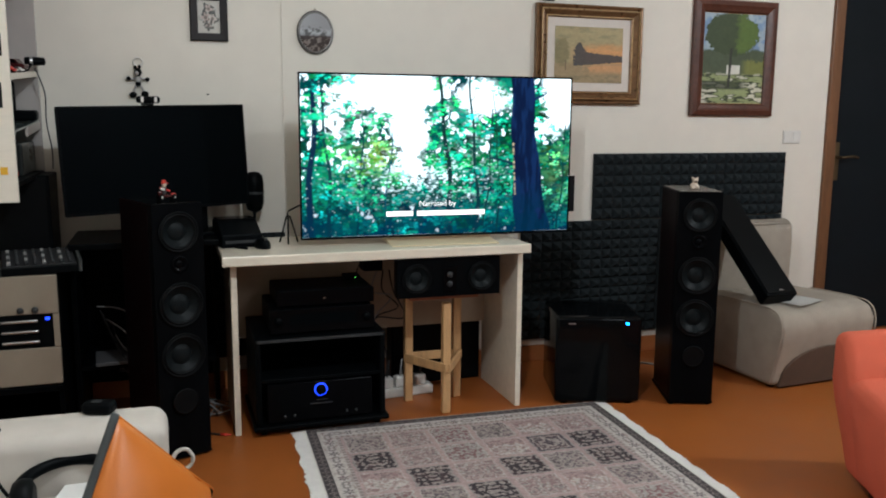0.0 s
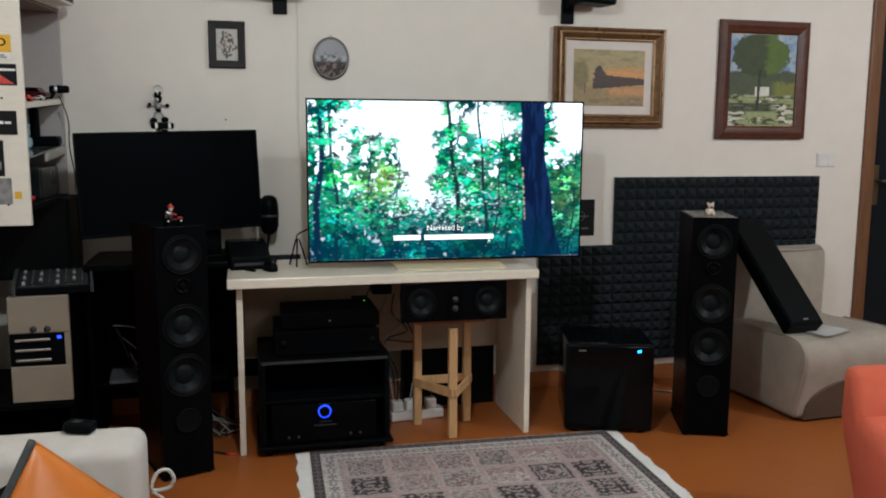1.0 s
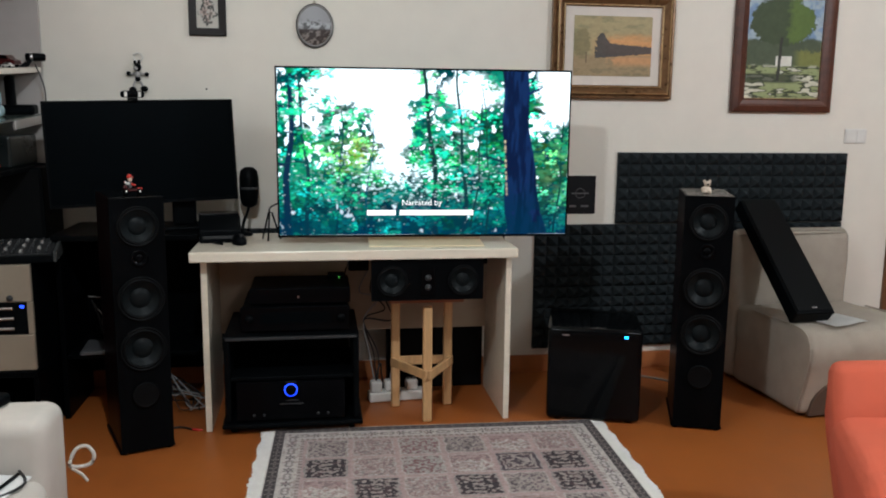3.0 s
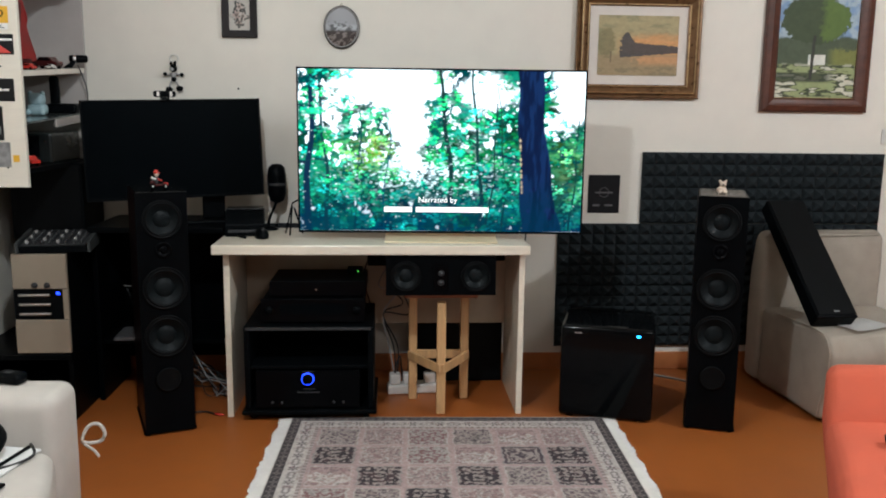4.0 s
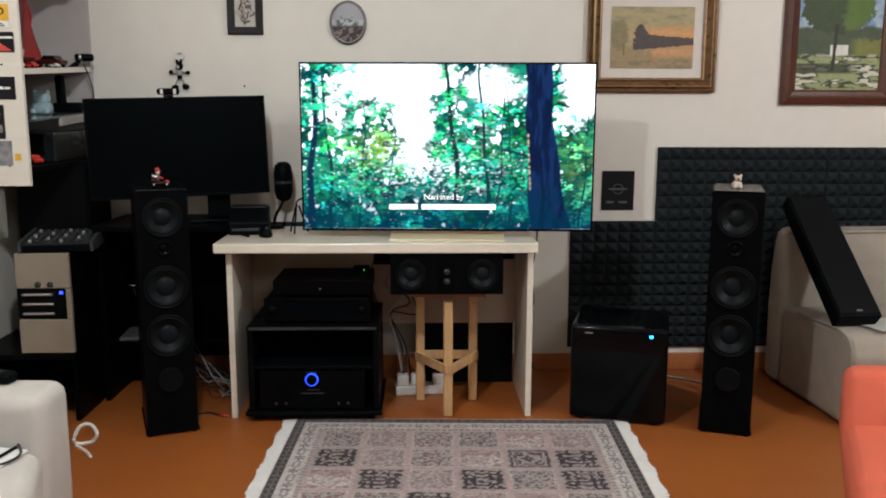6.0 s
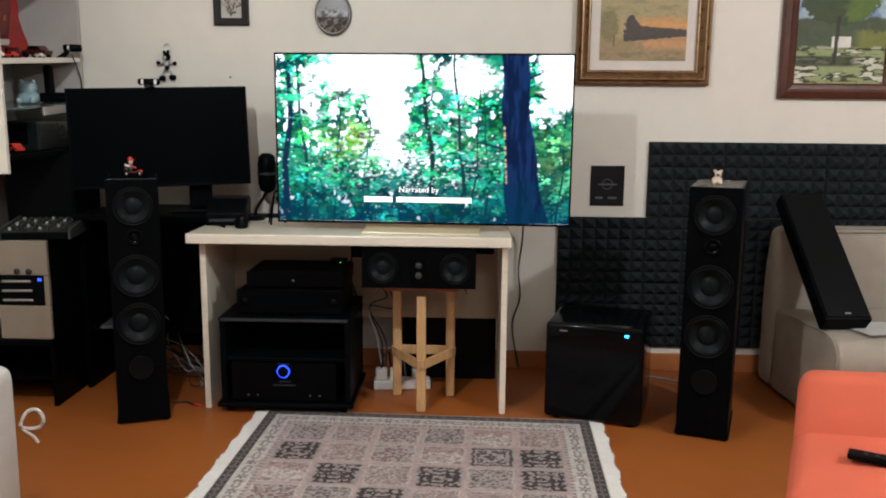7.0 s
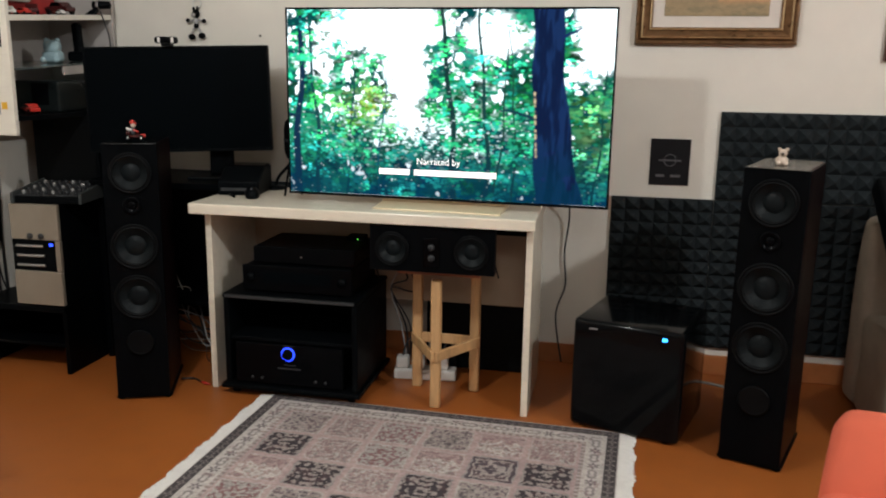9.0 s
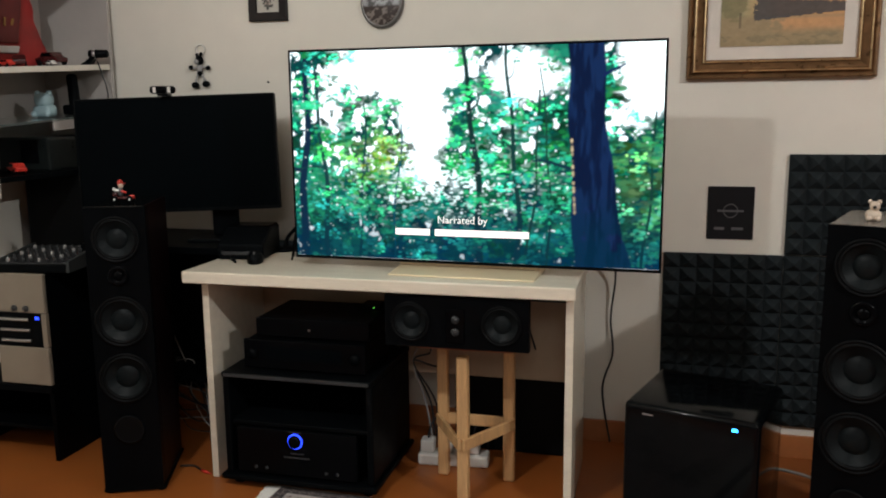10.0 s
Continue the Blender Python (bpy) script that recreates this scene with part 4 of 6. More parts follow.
for x0, x1, z0, z1, mt, lb in ((-0.097, -0.033, 1.628, 1.69, YELLOW, "round yellow sticker"), (-0.145, -0.110, 1.631, 1.684, REDST, "red sticker"), (-0.152, -0.020, 1.51, 1.587, BLKST, "black and red sticker"),
                               (-0.151, -0.029, 1.332, 1.419, BLKST, "black sticker with a grey mark"), (-0.19, -0.080, 1.181, 1.312, BLKST, "dark photo print"), (-0.20, -0.060, 1.077, 1.174, GREYST, "grey photo print"), (-0.052, -0.028, 1.097, 1.124, YELLOW, "small round sticker")):
    part("sticker", box(x0, x1, -0.0012, -0.0002, z0, z1), mt, su, lb)
for x0, x1, z0, z1, mt in ((-0.095, -0.036, 1.604, 1.626, PAPER), (-0.088, -0.050, 1.608, 1.613, BLKST), (-0.088, -0.056, 1.616, 1.620, BLKST), (-0.085, -0.024, 1.562, 1.570, PAPER), (-0.142, -0.114, 1.645, 1.656, PAPER),
                           (-0.112, -0.094, 1.371, 1.380, GREYST), (-0.090, -0.074, 1.371, 1.382, PAPER), (-0.070, -0.048, 1.372, 1.380, PAPER), (-0.118, -0.098, 1.262, 1.284, PAPER), (-0.17, -0.10, 1.29, 1.297, GREYST), (-0.17, -0.10, 1.30, 1.306, GREYST), (-0.18, -0.09, 1.205, 1.235, GREYST)):
    part("sticker_mark", box(x0, x1, -0.0024, -0.0014, z0, z1), mt, su)
part("sticker_mark", prism([(-0.150, 1.575), (-0.120, 1.580), (-0.030, 1.516), (-0.095, 1.515), (-0.125, 1.53)], -0.0026, -0.0015, axis="y"), REDST, su)
part("sticker_mark", prism([(-0.120, 1.558), (-0.095, 1.562), (-0.075, 1.540), (-0.100, 1.535)], -0.0034, -0.0028, axis="y"), PAPER, su)
part("sticker_mark", lathe([(0.014, -0.0008), (0.014, 0.0008)], 20), BLKST, su, m=pose(-0.064, -0.0018, 1.664, 90, 0, 0))
part("sticker_mark", lathe([(0.009, -0.0004), (0.009, 0.0004)], 20), YELLOW, su, m=pose(-0.064, -0.0030, 1.664, 90, 0, 0))
part("sticker_mark", lathe([(0.013, -0.0008), (0.013, 0.0008)], 20), PAPER, su, m=pose(-0.085, -0.0018, 1.722, 90, 0, 0))
part("sticker_mark", lathe([(0.010, -0.0004), (0.010, 0.0004)], 20), BLKST, su, m=pose(-0.085, -0.0030, 1.722, 90, 0, 0))
for z in (1.465, 1.075):
    part("screw", lathe([(0.004, 0), (0.003, 0.001), (0.0005, 0.0011)], 10), BLACK, su, m=pose(-0.075, 0, z, 90, 0, 0))


def model_car(m, material, label, k=1.0):
    c = thing("model_car", m, label, "model car", "model cars")
    part("body", prism([(-0.05 * k, 0.010 * k), (0.05 * k, 0.010 * k), (0.052 * k, 0.024 * k), (0.03 * k, 0.028 * k), (0.018 * k, 0.042 * k), (-0.022 * k, 0.042 * k), (-0.034 * k, 0.028 * k), (-0.052 * k, 0.024 * k)], -0.022 * k, 0.022 * k, 0.003 * k), material, c)
    part("windscreen", prism([(-0.030 * k, 0.029 * k), (0.026 * k, 0.029 * k), (0.016 * k, 0.040 * k), (-0.020 * k, 0.040 * k)], -0.0225 * k, 0.0225 * k), BLACKGLOSS, c)
    for x in (-0.021, 0.021):
        for y in (-0.032, 0.032):
            part("wheel", lathe([(0.010 * k, -0.004 * k), (0.010 * k, 0.004 * k)], 14), RUBBER, c, m=pose(x * k, y * k, 0.010 * k, 0, 90, 0))
    return c


model_car(on_shelf(-0.455, 3.80, 78), DARKRED, "dark red model car on the white shelf", 1.2)
model_car(on_shelf(-0.50, 3.68, 40), DARKRED, "dark model car on the white shelf", 1.0)
model_car(on_shelf(-0.47, 3.50, 60), WHITEPL, "small white model car on the white shelf", 0.75)
model_car(on_shelf(-0.425, 3.53, 80), REDPL, "small red model car on the white shelf", 0.6)
model_car(on_shelf(-0.425, 3.76, 70), WHITEPL, "tiny white model car on the white shelf", 0.45)
model_car(pose(-0.47, 3.58, 1.0705, 0, 0, 60), REDPL, "red model car on the bottom shelf", 0.95)
rf = thing("red_pennant", on_shelf(-0.585, 3.65, 78), "tall red folded pennant with yellowish script on the shelf", "pennant")
part("cloth", soft(prism([(-0.22, 0.0), (0.235, 0.0), (0.215, 0.09), (0.185, 0.18), (0.165, 0.285), (-0.20, 0.285)], -0.014, 0.014, 0.005, axis="y"), 0.014, 16, 3), PENNANT, rf)
part("fold", soft(prism([(-0.22, 0.10), (0.09, 0.085), (0.125, 0.275), (-0.20, 0.275)], -0.034, -0.012, 0.006, axis="y"), 0.010, 14, 3, 5.0), OLDRED, rf, "dark red folded flap")
part("band", soft(prism([(-0.21, 0.058), (0.08, 0.050), (0.09, 0.075), (-0.21, 0.086)], -0.036, -0.02, 0.003, axis="y"), 0.004, 16, 2), GREYLAM, rf, "white hem band")
for i, (w, h) in enumerate(((0.018, 0.034), (0.014, 0.022), (0.016, 0.022), (0.010, 0.034), (0.016, 0.022), (0.012, 0.03), (0.016, 0.022))):
    x = -0.12 + 0.03 * i
    part("script_bar", prism([(x, 0.135 + 0.003 * i), (x + w * 0.5, 0.133 + 0.003 * i), (x + w, 0.135 + h + 0.003 * i), (x + w * 0.6, 0.137 + h + 0.003 * i)], -0.043, -0.036, 0.001, axis="y"), DULLGOLD, rf)
wc = thing("small_camera", on_shelf(-0.415, 4.0, 15), "small black camera with a silver ring, at the shelf's end", "camera")
part("foot", prism([(-0.05, 0.0), (-0.01, 0.0), (0.012, 0.03), (0.0, 0.035)], -0.02, 0.02, 0.002, axis="y"), BLACK, wc)
part("body", lathe([(0.010, -0.03), (0.016, -0.027), (0.018, 0.0), (0.016, 0.045), (0.010, 0.05)], 20), BLACK, wc, m=pose(0.012, 0, 0.042, 0, 90, 0))
part("ring", lathe([(0.0183, -0.012), (0.0190, -0.010), (0.0190, -0.003), (0.0183, 0.0)], 20), CHROME, wc, "silver ring", m=pose(0.012, 0, 0.042, 0, 90, 0))
single("camera_cable", tube([(-0.395, 3.995, 1.50), (-0.372, 3.99, 1.44), (-0.362, 4.0, 1.38), (-0.366, 4.01, 1.28), (-0.352, 4.02, 1.16), (-0.355, 4.03, 1.08)], 0.0028, 6, 6), CABLEB, I4, "thin dark cable hanging from the shelf", "cable")
bt = thing("toy_bear", on_shelf(-0.512, 3.81, 0, 1.251), "pale blue translucent toy on the glass shelf", "toy")
bm = box(-0.042, 0.040, -0.03, 0.03, 0.0, 0.050, 0.018, 3)
box(-0.034, 0.034, -0.028, 0.028, 0.040, 0.096, 0.020, 3, bm=bm)
for x in (-0.026, 0.026):
    ball(0.011, Matrix.Translation((x, 0, 0.094)), bm=bm)
for x in (-0.03, 0.03):
    ball(0.013, Matrix.Translation((x, -0.028, 0.014)), bm=bm)
part("body", bm, PALEBLUE, bt, smooth=True)
hs = thing("headset_stand", on_shelf(-0.49, 3.96, 0, 1.251), "black headset standing on the glass shelf", "headset")
part("post", box(-0.02, 0.02, -0.02, 0.02, 0.0, 0.165, 0.015, 3), BLACK, hs)
part("base", box(-0.04, 0.10, -0.035, 0.035, 0.0, 0.042, 0.012, 3), BLACK, hs)
gx = thing("grey_case", pose(-0.52, 3.86, 1.0705), "translucent grey plastic case under the glass shelf", "case")
part("body", box(-0.14, 0.10, -0.16, 0.17, 0, 0.13, 0.01), SMOKED, gx)
part("window", box(-0.03, 0.05, -0.163, -0.1605, 0.03, 0.12, 0.001), BLACKGLOSS, gx)


# ---- pictures and fittings on the wall ----
def frame_of(name, parent, w, h, rails, material):
    """Mitred moulding: rails are (inset from outside, height off the wall) pairs of its section."""
    b = bmesh.new()
    loops = []
    for ins, up in rails:
        x, z = w / 2 - ins, h / 2 - ins
        loops.append([b.verts.new((sx * x, -up, sz * z)) for sx, sz in ((-1, -1), (1, -1), (1, 1), (-1, 1))])
    for a, c in zip(loops, loops[1:]):
        for k in range(4):
            b.faces.new((a[k], a[(k + 1) % 4], c[(k + 1) % 4], c[k]))
    return part(name, b, material, parent)


def sunset():
    h, w = 110, 150
    v, u = np.mgrid[0:h, 0:w].astype(float)
    u, v = u / (w - 1), v / (h - 1)
    n1, n2 = grain(h, w, 6, 31, 4, 2.5), grain(h, w, 25, 33, 3, 1.6)
    img = np.ones((h, w, 3)) * (0.40, 0.33, 0.18)
    blend(img, (0.30, 0.27, 0.15), step(0.45, 0.65, n1))
    blend(img, (0.62, 0.32, 0.13), step(0.25, 0.42, v + 0.15 * (n1 - 0.5)) * step(0.15, 0.5, u))
    blend(img, (0.34, 0.25, 0.14), step(0.62, 0.68, v))
    blend(img, (0.55, 0.30, 0.14), step(0.64, 0.70, v) * step(0.88, 0.75, v) * step(0.42, 0.55, u + 0.3 * (n2 - 0.5)))
    hill = (v > 0.44 + 0.10 * (u - 0.35) - 0.16 * np.exp(-((u - 0.36) / 0.07) ** 2) + 0.04 * (n2 - 0.5)) & (v < 0.70 - 0.12 * (u - 0.3) + 0.04 * (n2 - 0.5)) & (u > 0.24 + 0.08 * n2)
    blend(img, (0.055, 0.055, 0.06), 0.93 * hill)
    tree = np.exp(-((u - 0.10) / 0.13) ** 2 - ((v - 0.45) / 0.28) ** 2) + 0.5 * (n2 - 0.5)
    blend(img, (0.21, 0.18, 0.09), 0.85 * step(0.38, 0.6, tree))
    blend(img, (0.13, 0.10, 0.06), 0.7 * ((np.abs(u - 0.16) < 0.012) & (v > 0.6) & (v < 0.78)))
    blend(img, (0.20, 0.17, 0.10), 0.6 * step(0.78, 0.9, v) * step(0.5, 0.62, n1))
    return img * (0.85 + 0.3 * n2[..., None])


def park():
    h, w = 170, 130
    v, u = np.mgrid[0:h, 0:w].astype(float)
    u, v = u / (w - 1), v / (h - 1)
    n1, n2 = grain(h, w, 5, 41, 4), grain(h, w, 18, 43, 4)
    flat = grain(h, w, 5, 47, 3, 4.0)
    img = np.ones((h, w, 3)) * (0.36, 0.44, 0.50)
    blend(img, (0.20, 0.30, 0.46), step(0.4, 0.6, n1))
    blend(img, (0.075, 0.095, 0.055), step(0.38, 0.42, v + 0.1 * (n1 - 0.5)))
    blend(img, (0.19, 0.20, 0.055), step(0.5, 0.54, v + 0.1 * (n2 - 0.5)) * step(0.6, 0.75, u))
    crown = ((u - 0.46) / 0.44) ** 2 + ((v - 0.22) / 0.24) ** 2 + 0.7 * (n2 - 0.5)
    blend(img, (0.055, 0.075, 0.035), step(1.05, 0.95, crown))
    blend(img, (0.10, 0.155, 0.035), step(1.0, 0.9, crown) * step(0.5, 0.62, u + 0.2 * (n2 - 0.5)))
    blend(img, (0.30, 0.34, 0.16), step(0.66, 0.68, v))
    blend(img, (0.05, 0.06, 0.03), step(0.48, 0.54, flat) * step(0.66, 0.68, v))
    blend(img, (0.62, 0.60, 0.48), step(0.60, 0.64, flat) * step(0.64, 0.70, v))
    blend(img, (0.035, 0.045, 0.025), step(0.74, 0.76, v) * step(0.86, 0.83, v) * step(0.8, 0.6, u) * 0.85)
    blend(img, (0.70, 0.69, 0.62), ((np.abs(u - 0.50) < 0.11) & (np.abs(v - 0.62) < 0.05) & (u - 0.39 > 0.5 * (0.58 - v))).astype(float))
    blend(img, (0.04, 0.04, 0.03), (np.abs(u - 0.445 - 0.05 * (0.6 - v)) < 0.02) & (v > 0.38) & (v < 0.82))
    return img * (0.85 + 0.3 * n2[..., None])


def flowers():
    h, w = 80, 56
    v, u = np.mgrid[0:h, 0:w].astype(float)
    u, v = u / (w - 1), v / (h - 1)
    n = grain(h, w, 7, 51, 4)
    img = np.ones((h, w, 3)) * (0.50, 0.47, 0.42)
    rnd = np.random.RandomState(4)
    for cx, cy, r0, tone in ((0.50, 0.26, 0.20, (0.50, 0.40, 0.35)), (0.36, 0.52, 0.22, (0.44, 0.34, 0.30)), (0.66, 0.55, 0.20, (0.52, 0.44, 0.39)), (0.48, 0.74, 0.15, (0.40, 0.32, 0.28))):
        r, t = np.hypot(u - cx, (v - cy) * 1.35), np.arctan2(v - cy, u - cx)
        petal = r0 * (0.72 + 0.28 * np.cos(5 * t + 6 * rnd.rand()))
        blend(img, (0.04, 0.04, 0.036), 0.95 * step(0.085, 0.05, np.abs(r - petal - 0.05)) * step(0.34, 0.50, n))
        blend(img, tone, step(0.02, -0.02, r - petal))
        blend(img, (0.09, 0.07, 0.06), 0.8 * step(0.03, 0.0, r - 0.28 * r0))
    blend(img, (0.05, 0.055, 0.045), 0.85 * (np.abs(u - 0.5 - 0.06 * np.sin(7 * v)) < 0.022) * (v > 0.62) * (v < 0.92))
    return img


def townscape():
    h, w = 90, 76
    v, u = np.mgrid[0:h, 0:w].astype(float)
    u, v = u / (w - 1), v / (h - 1)
    n = grain(h, w, 9, 61, 4)
    img = np.ones((h, w, 3)) * (0.30, 0.30, 0.31)
    blend(img, (0.10, 0.10, 0.10), step(0.30, 0.42, v) * step(0.5, 0.6, n))
    blend(img, (0.42, 0.43, 0.45), step(0.38, 0.5, v) * step(0.58, 0.52, v) * step(0.52, 0.42, n))
    blend(img, (0.045, 0.030, 0.025), step(0.56, 0.62, v))
    blend(img, (0.24, 0.20, 0.18), step(0.6, 0.66, v) * step(0.54, 0.62, n) * 0.8)
    return img


WALLF = WY1 - 0.001
p1 = thing("landscape_painting", pose(2.240, WALLF, 1.639), "sunset landscape painting, pale mount, in a bronzed gilt frame", "painting")
W1, H1 = 0.618, 0.506
frame_of("frame", p1, W1, H1, ((0, 0), (0, 0.026), (0.006, 0.032), (0.012, 0.028), (0.018, 0.020), (0.026, 0.034), (0.034, 0.038), (0.046, 0.024), (0.054, 0.016), (0.060, 0.022), (0.066, 0.018), (0.066, 0.006)), GOLD)
for ins in (0.024, 0.056):
    frame_of("gilt_edge", p1, W1 - 2 * ins, H1 - 2 * ins, ((0, 0.02), (0.0005, 0.041 if ins < 0.05 else 0.026), (0.0045, 0.042 if ins < 0.05 else 0.027), (0.006, 0.02)), GILT)
part("mount", box(-W1 / 2 + 0.064, W1 / 2 - 0.064, -0.010, -0.003, -H1 / 2 + 0.064, H1 / 2 - 0.064), MAT_CARD, p1, "pale linen mount")
c = picture_mesh("canvas", 0.397, 0.286, sunset(), CANVAS)
c.parent, c.matrix_local = p1, pose(0, -0.0125, 0.0)
p2 = thing("park_painting", pose(3.145, WALLF, 1.645), "painting of green park trees in a dark mahogany frame", "painting")
W2, H2 = 0.545, 0.63
frame_of("frame", p2, W2, H2, ((0, 0), (0, 0.022), (0.008, 0.030), (0.03, 0.036), (0.042, 0.030), (0.06, 0.024), (0.068, 0.016), (0.068, 0.005)), MAHOG)
part("inner_lip", box(-W2 / 2 + 0.066, W2 / 2 - 0.066, -0.008, -0.003, -H2 / 2 + 0.066, H2 / 2 - 0.066), GILT, p2, "thin gilt lip")
c = picture_mesh("canvas", W2 - 0.142, H2 - 0.142, park(), CANVAS)
c.parent, c.matrix_local = p2, pose(0, -0.0105, 0)
p3 = thing("flower_picture", pose(0.319, WY1 + 0.005, 1.752), "small flower print in a wide dark frame", "picture")
frame_of("frame", p3, 0.165, 0.213, ((0, 0), (0, 0.016), (0.004, 0.019), (0.032, 0.017), (0.034, 0.012), (0.034, 0.004)), DARKFRAME)
c = picture_mesh("print", 0.098, 0.146, flowers(), PRINT)
c.parent, c.matrix_local = p3, pose(0, -0.006, 0)
p4 = thing("oval_plaque", pose(0.80, WALLF, 1.70), "oval silvery wall plaque with a townscape relief", "wall plaque")
ovalm = Matrix.Diagonal((0.86, 1, 1, 1))
part("rim", lathe([(0.100, 0.0), (0.101, 0.010), (0.097, 0.018), (0.090, 0.021), (0.086, 0.019)], 44, m=ovalm, caps=False), SILVER, p4, "silvery oval rim", m=pose(0, 0, 0, 90, 0, 0))
img = townscape()
c = picture_mesh("relief", 0.152, 0.178, img, PRINT)
me = c.data
keep = bmesh.new()
keep.from_mesh(me)
bmesh.ops.delete(keep, geom=[q for q in keep.verts if (q.co.x / 0.0755) ** 2 + (q.co.z / 0.0880) ** 2 > 1], context="VERTS")
for q in keep.verts:
    q.co.y = -0.008 * (1 - (q.co.x / 0.077) ** 2 - (q.co.z / 0.09) ** 2) ** 0.5 if (q.co.x / 0.077) ** 2 + (q.co.z / 0.09) ** 2 < 1 else 0
keep.to_mesh(me)
keep.free()
c.parent, c.matrix_local = p4, pose(0, -0.0195, 0)
part("hook", tube([(-0.006, -0.004, 0.10), (0.0, -0.004, 0.112), (0.006, -0.004, 0.10)], 0.0015, 6, 4), BRASS, p4)

p5 = thing("dark_poster_card", pose(2.105, WALLF, 0.911), "small black card with a pale ring emblem, fixed on the wall", "poster")
part("card", box(-0.080, 0.080, -0.004, 0, -0.096, 0.096, 0.001), BLKST, p5)
bm = tube([(0.024 * math.cos(a), -0.0045, 0.008 + 0.024 * math.sin(a)) for a in np.linspace(0, 2 * math.pi, 13)[:-1]], 0.0016, 5, 3, closed=True)
part("ring_print", bm, PRINTGREY, p5)
part("print_bar", box(-0.045, 0.045, -0.0052, -0.0042, 0.004, 0.011), PRINTGREY, p5)
for x0, x1 in ((-0.055, -0.02), (0.005, 0.045)):
    part("print_bar", box(x0, x1, -0.0052, -0.0042, -0.062, -0.052), PRINTGREY, p5)
sw = thing("light_switch", pose(3.584, WALLF, 1.212), "white plastic wall switch plate", "light switch")
part("plate", box(-0.062, 0.062, -0.009, 0, -0.037, 0.037, 0.004), WHITEPL, sw)
for x in (-0.03, 0.03):
    part("rocker", box(x - 0.024, x + 0.024, -0.012, -0.0092, -0.024, 0.024, 0.002), WHITEPL, sw)
single("wall_nail", lathe([(0.004, 0), (0.004, 0.006), (0.0005, 0.007)], 10), BLACK, pose(0.303, WY1 + 0.005, 1.407, 90, 0, 0), "small dark nail in the wall", "nail")
fg = bmesh.new()
ball(0.019, Matrix.Translation((0.002, -0.02, 0.056)), sx=0.95, sz=1.1, bm=fg, mi=0)
ball(0.011, Matrix.Translation((-0.004, -0.036, 0.050)), bm=fg, mi=1)
for x, z in ((-0.010, 0.079), (0.010, 0.082)):
    ball(0.007, Matrix.Translation((x, -0.018, z)), sz=1.5, bm=fg, mi=0)
ball(0.014, Matrix.Translation((0, -0.018, 0.022)), sz=1.3, bm=fg, mi=1)
ball(0.013, Matrix.Translation((0.001, -0.018, 0.0)), bm=fg, mi=0)
for pts in (((-0.010, 0.030), (-0.026, 0.022), (-0.038, 0.026)), ((0.010, 0.030), (0.026, 0.024), (0.040, 0.024)), ((-0.008, -0.006), (-0.020, -0.026), (-0.020, -0.044)), ((0.008, -0.006), (0.020, -0.024), (0.024, -0.040))):
    tube([(x, -0.018, z) for x, z in pts], 0.0048, 8, 4, bm=fg, mi=1)
for x, z, r, w_ in ((-0.041, 0.026, 0.0105, 1.0), (0.044, 0.023, 0.0105, 1.0), (-0.024, -0.052, 0.0145, 1.25), (0.030, -0.047, 0.0145, 1.25)):
    ball(r, Matrix.Translation((x, -0.022, z)), sx=w_, bm=fg, mi=0)
single("wall_toy", fg, [BLACK, TOYGREY], pose(0.004, WY1 + 0.005, 1.447) @ Matrix.Diagonal((0.92, 0.92, 0.92, 1)), "black and grey thin-limbed toy hung on the wall", "toy", smooth=True)
single("hanging_ring", tube([(0.019 * math.cos(a), 0, 0.019 * math.sin(a)) for a in np.linspace(0, 2 * math.pi, 17)[:16]], 0.0035, 8, 2, closed=True), WHITEPL, pose(0.008, WY1 - 0.004, 1.543), "white ring on the wall above the hung toy", "ring", smooth=True)
tr = thing("flat_box", on_shelf(-0.40, 3.80, 0, 1.845), "white-rimmed dark printed box lying on the upper shelf", "box")
part("body", box(-0.26, 0.085, -0.13, 0.20, 0.0, 0.03, 0.004), WHITEPL, tr)
part("print", box(-0.245, 0.0865, -0.115, 0.185, 0.0105, 0.04, 0.003), BLKST, tr, "dark printed face")


def small_speaker(m, label):
    s = thing("wall_speaker", m, label, "loudspeaker", "small wall speakers")
    part("cabinet", box(-0.10, 0.10, -0.19, -0.06, 0.06, 0.24, 0.01), BLACK, s)
    part("grille", box(-0.09, 0.09, -0.196, -0.1905, 0.07, 0.23, 0.004), RUBBER, s)
    br = part("bracket", box(-0.033, 0.033, -0.022, 0, -0.02, 0.13, 0.004), BLACK, s)
    part("joint", lathe([(0.02, -0.02), (0.022, 0), (0.02, 0.02)], 16), BLACK, br, m=pose(0.0, -0.045, 0.07, 0, 90, 0))
    part("arm", box(-0.012, 0.012, -0.065, -0.02, 0.055, 0.085, 0.004), BLACK, br)
    return s


small_speaker(pose(0.565, WY1 + 0.005, 1.92), "small black loudspeaker on a wall bracket")
s2 = small_speaker(pose(2.00, WALLF, 1.925), "small black loudspeaker on a wall bracket above the painting")
for ch in s2.children:
    if ch.name.split(".")[0] in ("cabinet", "grille"):
        ch.matrix_local = pose(0.06, 0, 0.0, 0, 0, 14)


# ---- acoustic foam ----
PYRAMIDS = {}


